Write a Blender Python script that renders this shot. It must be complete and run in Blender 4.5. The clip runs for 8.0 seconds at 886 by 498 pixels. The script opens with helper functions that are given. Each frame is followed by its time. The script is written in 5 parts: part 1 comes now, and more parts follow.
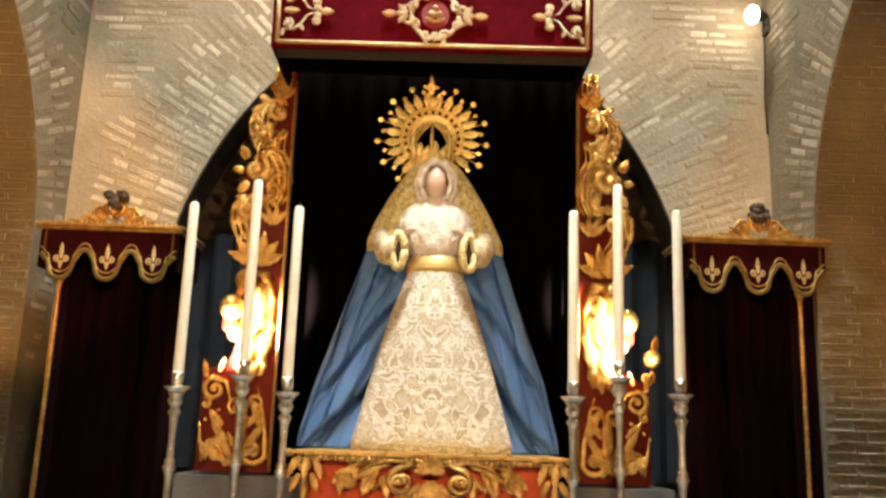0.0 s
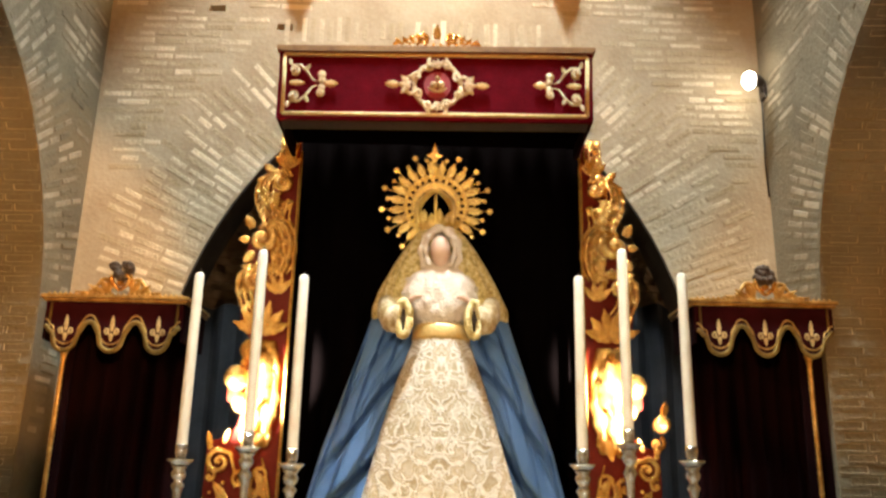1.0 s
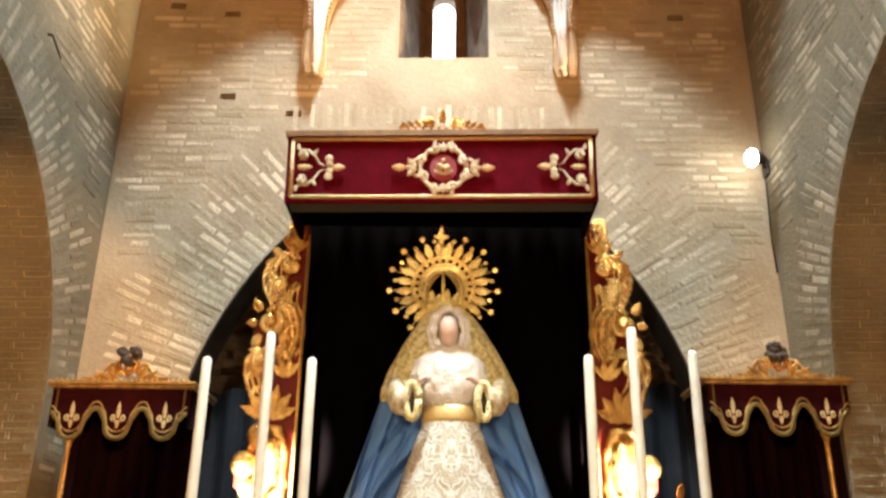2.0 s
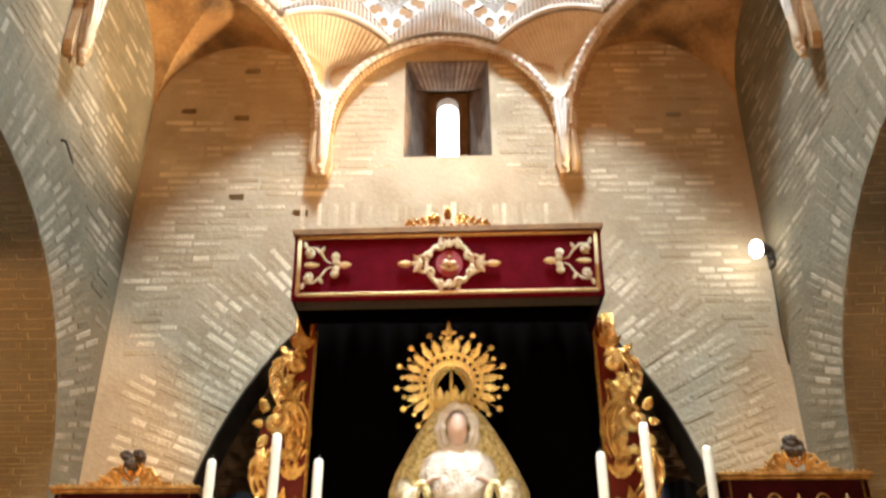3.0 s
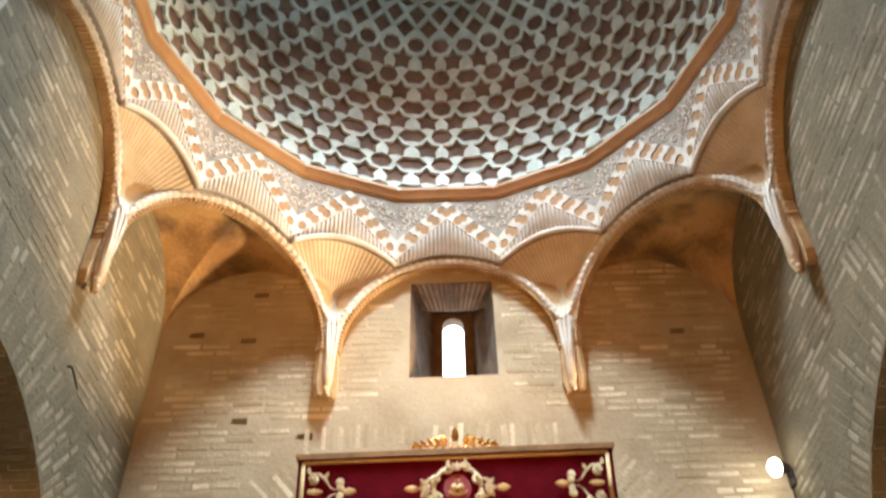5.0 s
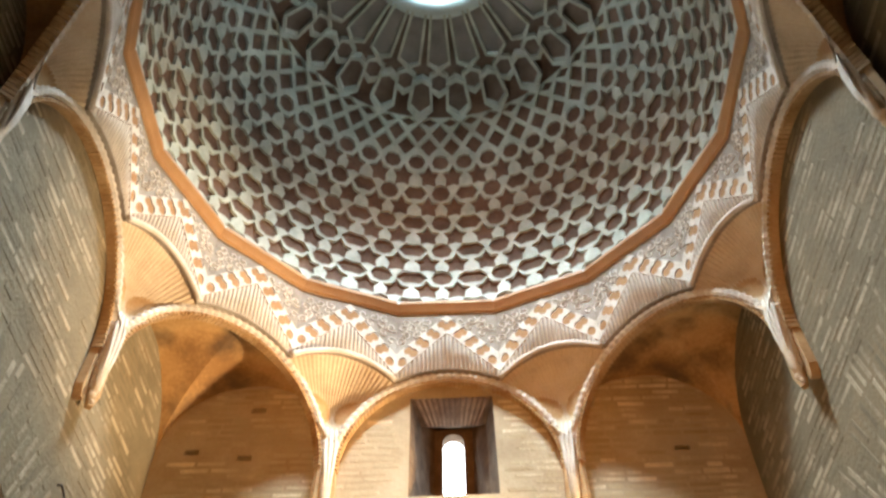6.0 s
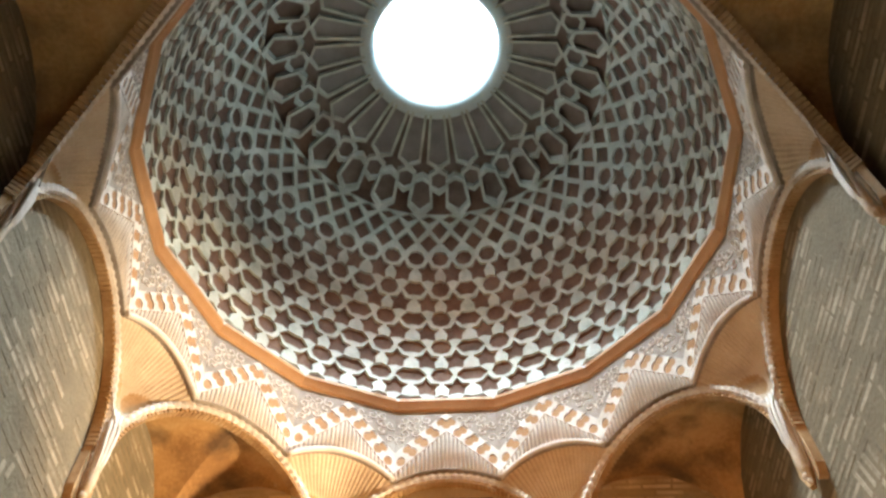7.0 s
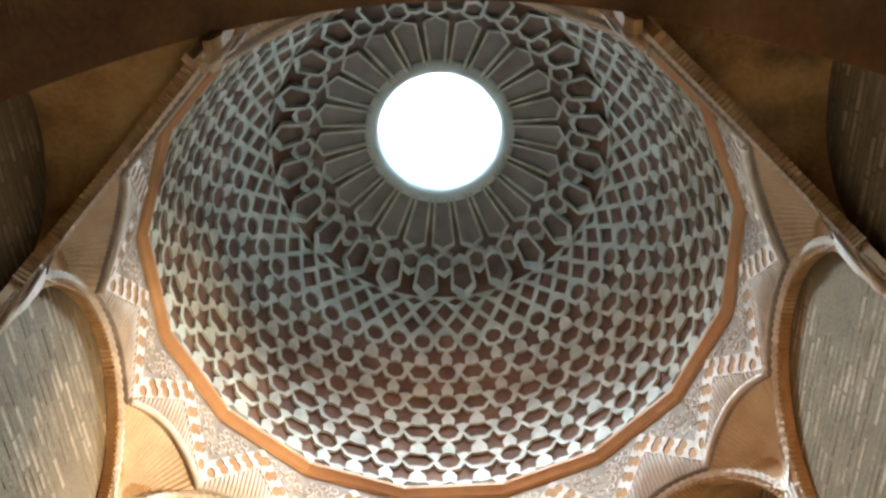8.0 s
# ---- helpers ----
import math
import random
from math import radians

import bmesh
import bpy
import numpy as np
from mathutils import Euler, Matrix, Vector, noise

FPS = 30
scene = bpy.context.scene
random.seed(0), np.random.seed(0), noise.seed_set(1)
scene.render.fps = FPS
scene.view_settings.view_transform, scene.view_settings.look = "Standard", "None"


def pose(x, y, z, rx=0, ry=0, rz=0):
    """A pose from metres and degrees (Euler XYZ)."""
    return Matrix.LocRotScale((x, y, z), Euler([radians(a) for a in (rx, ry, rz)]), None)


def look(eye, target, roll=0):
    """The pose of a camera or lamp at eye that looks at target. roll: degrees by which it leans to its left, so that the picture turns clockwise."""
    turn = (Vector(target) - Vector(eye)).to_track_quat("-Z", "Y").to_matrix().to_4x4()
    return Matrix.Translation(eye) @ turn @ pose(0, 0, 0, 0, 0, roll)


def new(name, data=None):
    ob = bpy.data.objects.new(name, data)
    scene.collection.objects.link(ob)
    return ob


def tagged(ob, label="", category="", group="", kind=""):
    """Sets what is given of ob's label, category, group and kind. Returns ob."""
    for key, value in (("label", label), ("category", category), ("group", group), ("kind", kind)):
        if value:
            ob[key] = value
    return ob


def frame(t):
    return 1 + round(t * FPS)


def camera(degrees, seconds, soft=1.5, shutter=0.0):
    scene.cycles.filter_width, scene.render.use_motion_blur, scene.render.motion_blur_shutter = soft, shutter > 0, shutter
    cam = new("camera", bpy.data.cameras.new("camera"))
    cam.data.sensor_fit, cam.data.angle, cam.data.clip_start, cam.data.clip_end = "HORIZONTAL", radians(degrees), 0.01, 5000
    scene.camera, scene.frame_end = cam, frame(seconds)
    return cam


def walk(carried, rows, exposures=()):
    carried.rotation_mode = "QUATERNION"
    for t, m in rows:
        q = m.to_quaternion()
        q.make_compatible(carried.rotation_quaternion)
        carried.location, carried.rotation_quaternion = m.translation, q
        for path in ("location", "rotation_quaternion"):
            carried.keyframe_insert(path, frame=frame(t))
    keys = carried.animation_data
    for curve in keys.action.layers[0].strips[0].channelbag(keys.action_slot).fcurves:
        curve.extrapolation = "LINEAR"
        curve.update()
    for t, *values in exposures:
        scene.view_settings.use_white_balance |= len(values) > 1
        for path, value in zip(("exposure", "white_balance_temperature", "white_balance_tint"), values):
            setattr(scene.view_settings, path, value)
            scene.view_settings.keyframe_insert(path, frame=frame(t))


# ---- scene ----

from mathutils.geometry import delaunay_2d_cdt

cam = camera(54.4, 8.0, soft=2.6, shutter=0.4)
EYE = 1.6
# seconds and the turn of the camera, which stands on one spot and tilts up
ROWS = [
    (0.0, 102.09, -1.95, -1.05),
    (0.5, 104.16, -1.68, -0.94),
    (1.0, 106.51, -1.25, -0.55),
    (2.3, 113.60, -0.50, 0.40),
    (2.5, 114.82, -0.39, 0.55),
    (3.0, 118.21, 0.01, 0.98),
    (3.5, 121.65, 0.01, 0.95),
    (4.0, 125.33, 0.38, 1.22),
    (4.5, 128.94, 0.49, 1.57),
    (4.7, 130.47, 0.51, 1.73),
    (5.8, 138.79, 0.60, 1.88),
    (6.0, 140.31, 0.54, 1.83),
    (6.5, 143.84, 0.47, 1.68),
    (7.0, 146.68, 0.55, 1.80),
    (7.5, 149.59, 0.53, 2.04),
    (8.0, 152.16, 0.59, 2.58),
]
EXPOSURES = [(0.0, 0.0, 7000, 10), (1.2, 0.0, 6800, 10), (2.5, 0.1, 6150, 9), (4.5, -0.27, 6200, 9), (6.0, -0.18, 6600, 9), (8.0, -0.06, 6350, 12)]
walk(cam, [(t, pose(0, 0, EYE, rx, ry, rz)) for t, rx, ry, rz in ROWS], EXPOSURES)

# ---- plan ----
CX, CY = -0.10, 3.571          # the middle of the square chapel
A = 2.61                       # half of its side
YB, XL, XR, YF = CY + A, CX - A, CX + A, CY - A
ARCH_Z, ARCH_R = 6.05, 0.97    # the eight arches under the dome
OC_Z = 11.33                   # the eye of the dome
PHASE = 0.9                    # degrees by which the dome's pattern is turned

# ---- world and light ----
world = bpy.data.worlds.new("sky")
scene.world = world
world.use_nodes = True
wn = world.node_tree
sky = wn.nodes.new("ShaderNodeTexSky")
sky.sky_type, sky.sun_disc = "NISHITA", False
sky.sun_elevation, sky.sun_rotation = radians(50), radians(200)
wn.nodes["Background"].inputs[1].default_value = 0.15
wn.links.new(sky.outputs[0], wn.nodes["Background"].inputs[0])


def lamp(name, kind, m, energy, colour, **more):
    data = bpy.data.lights.new(name, kind)
    data.energy, data.color = energy, colour
    if kind == "AREA":
        data.shape, data.size = more.get("shape", "DISK"), more.get("size", 1)
        if "size_y" in more:
            data.size_y = more["size_y"]
        data.spread = radians(more.get("spread", 180))
    else:
        data.shadow_soft_size = more.get("soft", 0.05)
    if kind == "SPOT":
        data.spot_size, data.spot_blend = radians(more.get("cone", 60)), more.get("blend", 0.5)
    ob = new(name, data)
    ob.matrix_world = m
    return ob


# daylight in the eye of the dome and in the slit window
lamp("daylight_oculus", "AREA", look((CX, CY, OC_Z + 0.6), (CX - 0.1, CY + 1.3, 0)), 500, (0.82, 0.95, 1.0), size=1.4, spread=69)
lamp("daylight_window", "AREA", look((-0.07, YB + 0.8, 6.6), (-0.07, 0, 5.4)), 3, (0.9, 0.96, 1.0), shape="RECTANGLE", size=0.4, size_y=1.2)
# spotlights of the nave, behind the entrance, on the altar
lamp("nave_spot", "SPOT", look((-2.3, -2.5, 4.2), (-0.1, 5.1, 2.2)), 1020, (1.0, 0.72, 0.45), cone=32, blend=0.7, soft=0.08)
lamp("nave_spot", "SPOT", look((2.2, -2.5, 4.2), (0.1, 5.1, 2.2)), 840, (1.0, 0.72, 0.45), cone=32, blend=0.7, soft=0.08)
# two added fill spots, no known source, that warm the side arches' jambs
lamp("arch_fill_spot", "SPOT", look((0.9, -2.6, 2.6), (-3.0, 5.5, 3.1)), 3000, (1.0, 0.52, 0.18), cone=18, blend=0.5, soft=0.08)
lamp("arch_fill_spot", "SPOT", look((-0.9, -2.6, 2.6), (2.95, 5.5, 3.1)), 1600, (1.0, 0.52, 0.18), cone=18, blend=0.5, soft=0.08)
# added warm fill lamps, unseen, that reach the vault through the entrance
lamp("vault_fill_light", "SPOT", look((-0.5, -3.0, 1.2), (0.8, 5.6, 6.5)), 1100, (1.0, 0.38, 0.07), cone=36, blend=0.6, soft=0.1)
lamp("vault_fill_light", "SPOT", look((0.5, -3.0, 1.2), (-0.95, 5.6, 6.4)), 1120, (1.0, 0.38, 0.07), cone=34, blend=0.6, soft=0.1)
# the spotlight on the wall bracket
lamp("bracket_spot", "SPOT", look((2.2, 5.7, 4.85), (-1.6, 5.2, 6.5)), 2400, (1.0, 0.72, 0.42), cone=47, blend=0.9, soft=0.14)
# the two floodlights that stand low beside the image
lamp("flood_lamp", "SPOT", look((-1.8, 4.75, 1.5), (-1.2, 5.6, 2.18)), 9000, (1.0, 0.96, 0.93), cone=21, blend=0.9, soft=0.03)
lamp("flood_lamp", "SPOT", look((1.8, 4.75, 1.5), (1.2, 5.6, 2.2)), 6500, (1.0, 0.96, 0.93), cone=21, blend=0.9, soft=0.03)


# ---- materials ----
def rough_paint(name, colours, scale=6.0, roughness=0.8, metallic=0.0, bump=0.3, grain=60.0, pieces=0.0, detail=6.0, stain=None, spread=0.25, gloss=0.5):
    """A surface of two or three colours mixed by stains of about 1/scale metres, with fine grain and relief.
    pieces: how much single pieces differ in lightness; stain: colour, size and amount of a second layer."""
    mat = bpy.data.materials.new(name)
    mat.use_nodes = True
    nt = mat.node_tree
    n, l = nt.nodes, nt.links
    bsdf = n["Principled BSDF"]
    bsdf.inputs["Roughness"].default_value = roughness
    bsdf.inputs["Metallic"].default_value = metallic
    bsdf.inputs["Specular IOR Level"].default_value = gloss
    geo = n.new("ShaderNodeNewGeometry")
    big = n.new("ShaderNodeTexNoise")
    big.inputs["Scale"].default_value, big.inputs["Detail"].default_value = scale, detail
    l.new(geo.outputs["Position"], big.inputs["Vector"])
    fine = n.new("ShaderNodeTexNoise")
    fine.inputs["Scale"].default_value, fine.inputs["Detail"].default_value = grain, 4
    l.new(geo.outputs["Position"], fine.inputs["Vector"])
    ramp = n.new("ShaderNodeValToRGB")
    el = ramp.color_ramp.elements
    el[0].position, el[1].position = 0.5 - spread, 0.5 + spread
    el[0].color, el[1].color = (*colours[0], 1), (*colours[-1], 1)
    if len(colours) == 3:
        mid = el.new(0.5)
        mid.color = (*colours[1], 1)
    add = n.new("ShaderNodeMath")
    add.operation = "MULTIPLY_ADD"
    add.inputs[1].default_value, add.inputs[2].default_value = 0.35, -0.175
    l.new(fine.outputs["Fac"], add.inputs[0])
    total = n.new("ShaderNodeMath")
    l.new(big.outputs["Fac"], total.inputs[0])
    l.new(add.outputs[0], total.inputs[1])
    last = total
    if pieces:
        info = n.new("ShaderNodeObjectInfo")
        both = n.new("ShaderNodeMath")
        l.new(info.outputs["Random"], both.inputs[0])
        l.new(geo.outputs["Random Per Island"], both.inputs[1])
        wrap = n.new("ShaderNodeMath")
        wrap.operation = "FRACT"
        l.new(both.outputs[0], wrap.inputs[0])
        vary = n.new("ShaderNodeMath")
        vary.operation = "MULTIPLY_ADD"
        vary.inputs[1].default_value, vary.inputs[2].default_value = pieces, -pieces / 2
        l.new(wrap.outputs[0], vary.inputs[0])
        more = n.new("ShaderNodeMath")
        l.new(total.outputs[0], more.inputs[0])
        l.new(vary.outputs[0], more.inputs[1])
        last = more
    l.new(last.outputs[0], ramp.inputs["Fac"])
    out = ramp.outputs["Color"]
    if stain:
        tint, size, amount = stain
        blot = n.new("ShaderNodeTexNoise")
        blot.inputs["Scale"].default_value, blot.inputs["Detail"].default_value = size, 5
        l.new(geo.outputs["Position"], blot.inputs["Vector"])
        cut = n.new("ShaderNodeMapRange")
        cut.inputs["From Min"].default_value, cut.inputs["From Max"].default_value = 0.5, 0.68
        cut.inputs["To Max"].default_value = amount
        l.new(blot.outputs["Fac"], cut.inputs["Value"])
        mix = n.new("ShaderNodeMix")
        mix.data_type = "RGBA"
        mix.inputs["B"].default_value = (*tint, 1)
        l.new(cut.outputs["Result"], mix.inputs["Factor"])
        l.new(out, mix.inputs["A"])
        out = mix.outputs["Result"]
    l.new(out, bsdf.inputs["Base Color"])
    if bump:
        b = n.new("ShaderNodeBump")
        b.inputs["Strength"].default_value, b.inputs["Distance"].default_value = bump, 0.01
        l.new(fine.outputs["Fac"], b.inputs["Height"])
        l.new(b.outputs["Normal"], bsdf.inputs["Normal"])
    return mat


MORTAR = rough_paint("lime mortar", [(0.3, 0.225, 0.14), (0.4, 0.315, 0.205), (0.48, 0.395, 0.275)], 2.2, 0.9, bump=0.4, grain=35, stain=((0.44, 0.37, 0.265), 1.3, 0.6))
BRICK = rough_paint("worn pale brick", [(0.34, 0.265, 0.155), (0.43, 0.345, 0.22), (0.7, 0.6, 0.43)], 3.0, 0.85, bump=0.8, grain=40, pieces=0.5, spread=0.3, stain=((0.4, 0.325, 0.215), 1.2, 0.85))
# side walls: mortar and brick darkened in colour for the weaker light there
MORTAR_SHADED = rough_paint("grey mortar toned for dim light", [(0.125, 0.1, 0.058), (0.17, 0.14, 0.088), (0.225, 0.19, 0.128)], 2.2, 0.9, bump=0.8, grain=35, stain=((0.2, 0.145, 0.075), 1.1, 0.6))
BRICK_SHADED = rough_paint("grey brick toned for dim light", [(0.138, 0.109, 0.064), (0.19, 0.157, 0.1), (0.39, 0.33, 0.235)], 3.0, 0.85, bump=0.8, grain=40, pieces=0.5, spread=0.3, stain=((0.19, 0.155, 0.1), 1.6, 0.7))
PLASTER = rough_paint("old plaster", [(0.36, 0.19, 0.06), (0.47, 0.27, 0.1), (0.55, 0.35, 0.15)], 1.5, 0.9, bump=0.5, grain=30, stain=((0.09, 0.055, 0.03), 1.5, 0.95))
VAULT_PLASTER = rough_paint("smoke-stained ochre plaster", [(0.27, 0.14, 0.047), (0.43, 0.245, 0.09), (0.54, 0.34, 0.145)], 1.8, 0.9, bump=0.5, grain=30, spread=0.18, stain=((0.07, 0.04, 0.02), 2.1, 0.85))
# ochre darkened to stand in for the shade round the entrance arch
OCHRE_SHADED = rough_paint("ochre masonry toned for shade", [(0.08, 0.04, 0.015), (0.15, 0.075, 0.03), (0.22, 0.12, 0.05)], 2.0, 0.9, bump=0.6, grain=25)
STUCCO = rough_paint("white stucco", [(0.44, 0.4, 0.35), (0.59, 0.55, 0.5), (0.7, 0.66, 0.61)], 5, 0.8, bump=0.5, grain=50)
STUCCO_TAN = rough_paint("bare tan stucco", [(0.43, 0.335, 0.235), (0.54, 0.445, 0.33), (0.62, 0.54, 0.43)], 4, 0.85, bump=0.5, grain=40)
# frieze ground greyed in colour, imitating shadow between the raised stucco
STUCCO_SHADED = rough_paint("stucco ground greyed for shadow", [(0.2, 0.17, 0.14), (0.29, 0.255, 0.22), (0.38, 0.35, 0.31)], 6, 0.85, bump=0.5, grain=60)
CELL_BROWN = rough_paint("brown stucco cells", [(0.26, 0.135, 0.055), (0.4, 0.225, 0.1)], 6, 0.85, bump=0.4)
LATTICE = rough_paint("grey-green glazed lattice", [(0.31, 0.365, 0.335), (0.47, 0.53, 0.49), (0.62, 0.66, 0.61)], 5, 0.5, bump=0.5, grain=30, stain=((0.36, 0.33, 0.29), 2.2, 0.6))
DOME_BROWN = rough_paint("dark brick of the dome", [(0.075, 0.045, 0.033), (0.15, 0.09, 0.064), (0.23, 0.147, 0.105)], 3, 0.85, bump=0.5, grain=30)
RING_WOOD = rough_paint("ochre painted timber", [(0.36, 0.19, 0.08), (0.46, 0.26, 0.12)], 4, 0.6, bump=0.3, grain=50)
# brown brick with the shade of niche and window recess in its colour
RECESS_SHADED = rough_paint("brown brick shaded for recesses", [(0.07, 0.042, 0.022), (0.125, 0.078, 0.044), (0.19, 0.13, 0.08)], 7, 0.9, bump=0.6, grain=30)
BRICK_BROWN = rough_paint("brown worn brick", [(0.15, 0.085, 0.05), (0.24, 0.15, 0.095), (0.33, 0.22, 0.14)], 9, 0.9, bump=0.6, grain=40, pieces=0.4)
ARCH_OCHRE = rough_paint("bare ochre stucco", [(0.3, 0.17, 0.07), (0.42, 0.27, 0.13), (0.52, 0.37, 0.2)], 5, 0.85, bump=0.5, grain=40)
# near black, imitating the shadow under the niche arch
SOFFIT_SHADE = rough_paint("painted soffit shade", [(0.02, 0.016, 0.012), (0.05, 0.04, 0.03)], 5, 0.9, bump=0.5)
# unseen floor made pale so that it bounces light into the dome
FLOOR_BOUNCE = rough_paint("pale floor for bounce light", [(0.5, 0.43, 0.34), (0.62, 0.54, 0.44)], 3, 0.6, bump=0.3)


# ---- shaping ----
def inside(p, poly):
    hit, j = False, len(poly) - 1
    for i in range(len(poly)):
        (xi, yi), (xj, yj) = poly[i], poly[j]
        if (yi > p[1]) != (yj > p[1]) and p[0] < (xj - xi) * (p[1] - yi) / (yj - yi) + xi:
            hit = not hit
        j = i
    return hit


def cut_faces(outline, holes=(), extra=()):
    """Triangles of a flat outline with holes: points, triples of numbers."""
    pts, edges = [], []
    for poly in (outline, *holes):
        base = len(pts)
        pts += [Vector(p) for p in poly]
        edges += [(base + i, base + (i + 1) % len(poly)) for i in range(len(poly))]
    pts += [Vector(p) for p in extra]
    v, _, f, *_ = delaunay_2d_cdt(pts, edges, [], 0, 1e-5)
    keep = []
    for tri in f:
        c = (sum(v[i].x for i in tri) / 3, sum(v[i].y for i in tri) / 3)
        if inside(c, outline) and not any(inside(c, h) for h in holes):
            keep.append(tuple(tri))
    return [(p.x, p.y) for p in v], keep


def plate(bm, outline, holes=(), depth=0.05, place=None, back=True, extra=()):
    """A plate that stands in the plane of x and z: its front at y = 0 looks towards -y, its back at y = depth.
    place: maps (x, y, z) to a point; else the point as it is."""
    place = place or (lambda x, y, z: (x, y, z))
    pts, tris = cut_faces(outline, holes, extra)
    made = {}

    def vert(i, y):
        if (i, y) not in made:
            made[i, y] = bm.verts.new(place(pts[i][0], y, pts[i][1]))
        return made[i, y]
    edge_use = {}
    for a, b, c in tris:
        if (pts[b][0] - pts[a][0]) * (pts[c][1] - pts[a][1]) - (pts[b][1] - pts[a][1]) * (pts[c][0] - pts[a][0]) < 0:
            b, c = c, b
        bm.faces.new((vert(a, 0), vert(b, 0), vert(c, 0)))
        if back:
            bm.faces.new((vert(a, depth), vert(c, depth), vert(b, depth)))
        for e in ((a, b), (b, c), (c, a)):
            edge_use[e] = 1
    for a, b in edge_use:
        if (b, a) not in edge_use:
            bm.faces.new((vert(b, 0), vert(a, 0), vert(a, depth), vert(b, depth)))
    return bm


def box(bm, x0, x1, y0, y1, z0, z1, m=None):
    v = [Vector((x, y, z)) for x in (x0, x1) for y in (y0, y1) for z in (z0, z1)]
    v = [bm.verts.new(m @ p if m else p) for p in v]
    for f in ((0, 1, 3, 2), (4, 6, 7, 5), (0, 4, 5, 1), (2, 3, 7, 6), (0, 2, 6, 4), (1, 5, 7, 3)):
        bm.faces.new([v[i] for i in f])
    return bm


def lathe(bm, profile, segs=20, at=(0, 0, 0), smooth=True, squash=1.0, caps=True):
    """Turns pairs (radius, height) round the upright axis through at."""
    rings = []
    for r, z in profile:
        rings.append([bm.verts.new((at[0] + r * math.cos(2 * math.pi * i / segs), at[1] + squash * r * math.sin(2 * math.pi * i / segs), at[2] + z)) for i in range(segs)])
    for a, b in zip(rings, rings[1:]):
        for i in range(segs):
            f = bm.faces.new((a[i], a[(i + 1) % segs], b[(i + 1) % segs], b[i]))
            f.smooth = smooth
    if caps:
        bm.faces.new(rings[0][::-1])
        bm.faces.new(rings[-1])
    return bm


def sweep(bm, path, radii, segs=8, flat=1.0, up=(0, 1, 0), smooth=True):
    """A tapered rod along points; flat: its thickness along up against its width."""
    up, rings, n = Vector(up), [], len(path)
    path = [Vector(p) for p in path]
    for i, p in enumerate(path):
        t = (path[min(i + 1, n - 1)] - path[max(i - 1, 0)]).normalized()
        side = t.cross(up)
        side = side.normalized() if side.length > 1e-4 else Vector((1, 0, 0))
        rise = side.cross(t).normalized()
        r = radii[i] if hasattr(radii, "__len__") else radii
        rings.append([bm.verts.new(p + r * (math.cos(2 * math.pi * k / segs) * side + flat * math.sin(2 * math.pi * k / segs) * rise)) for k in range(segs)])
    for a, b in zip(rings, rings[1:]):
        for k in range(segs):
            f = bm.faces.new((a[k], a[(k + 1) % segs], b[(k + 1) % segs], b[k]))
            f.smooth = smooth
    bm.faces.new(rings[0][::-1])
    bm.faces.new(rings[-1])
    return bm


def mesh_of(name, bm, mats):
    bmesh.ops.recalc_face_normals(bm, faces=bm.faces)
    me = bpy.data.meshes.new(name)
    bm.to_mesh(me)
    bm.free()
    for m in mats if isinstance(mats, (list, tuple)) else [mats]:
        me.materials.append(m)
    return me


def part(name, bm, mats, parent, label=""):
    ob = new(name, mesh_of(name, bm, mats))
    ob.parent = parent
    return tagged(ob, label)


def thing(name, bm, mats, label, category, group="", kind=""):
    return tagged(new(name, mesh_of(name, bm, mats)), label, category, group, kind)


def empty(name, m, label, category, group="", kind=""):
    ob = new(name)
    ob.matrix_world = m
    return tagged(ob, label, category, group, kind)


def arc(cx, cz, r, a0, a1, n):
    return [(cx + r * math.cos(radians(a0 + (a1 - a0) * i / n)), cz + r * math.sin(radians(a0 + (a1 - a0) * i / n))) for i in range(n + 1)]


# ---- walls: local x runs along the wall, y away from the room, z up ----
def round_arch(c, zc, r, foot):
    return [(c + r, foot)] + arc(c, zc, r, 0, 180, 32) + [(c - r, foot)]


def pointed_arch(c, zs, r, e, foot):
    """Two arcs of radius r whose middles lie e past the middle line."""
    top = math.degrees(math.acos(e / r))
    right = arc(c - e, zs, r, 0, top, 18)
    return [(c + r - e, foot)] + right + [(2 * c - x, z) for x, z in right[-2::-1]] + [(c - r + e, foot)]


TOP = 7.25
BACK_M = Matrix.Translation((CX, YB, 0))
LEFT_M = Matrix.Translation((XL, CY, 0)) @ Matrix.Rotation(radians(90), 4, "Z")
RIGHT_M = Matrix.Translation((XR, CY, 0)) @ Matrix.Rotation(radians(-90), 4, "Z")
FRONT_M = Matrix.Translation((CX, YF, 0)) @ Matrix.Rotation(radians(180), 4, "Z")
NICHE = pointed_arch(0.05, 2.2, 3.0, 1.03, 0.0)
WEST_ARCH, EAST_ARCH = (0.12, 2.66, 2.05), (0.05, 2.74, 2.0)     # middle, springing and radius
ENTRANCE = [(2.0, 0.0)] + [(2.0 * math.cos(radians(5 * i)), 2.6 + 3.6 * math.sin(radians(5 * i))) for i in range(37)] + [(-2.0, 0.0)]
EMBRASURE = [(-0.35, 5.82), (0.42, 5.83), (0.41, 6.89), (-0.35, 6.88)]
HOLES = [(-2.28, 6.34), (-1.8, 6.26), (-1.76, 5.43), (-1.75, 6.79), (-1.2, 5.27), (2.03, 6.25)]


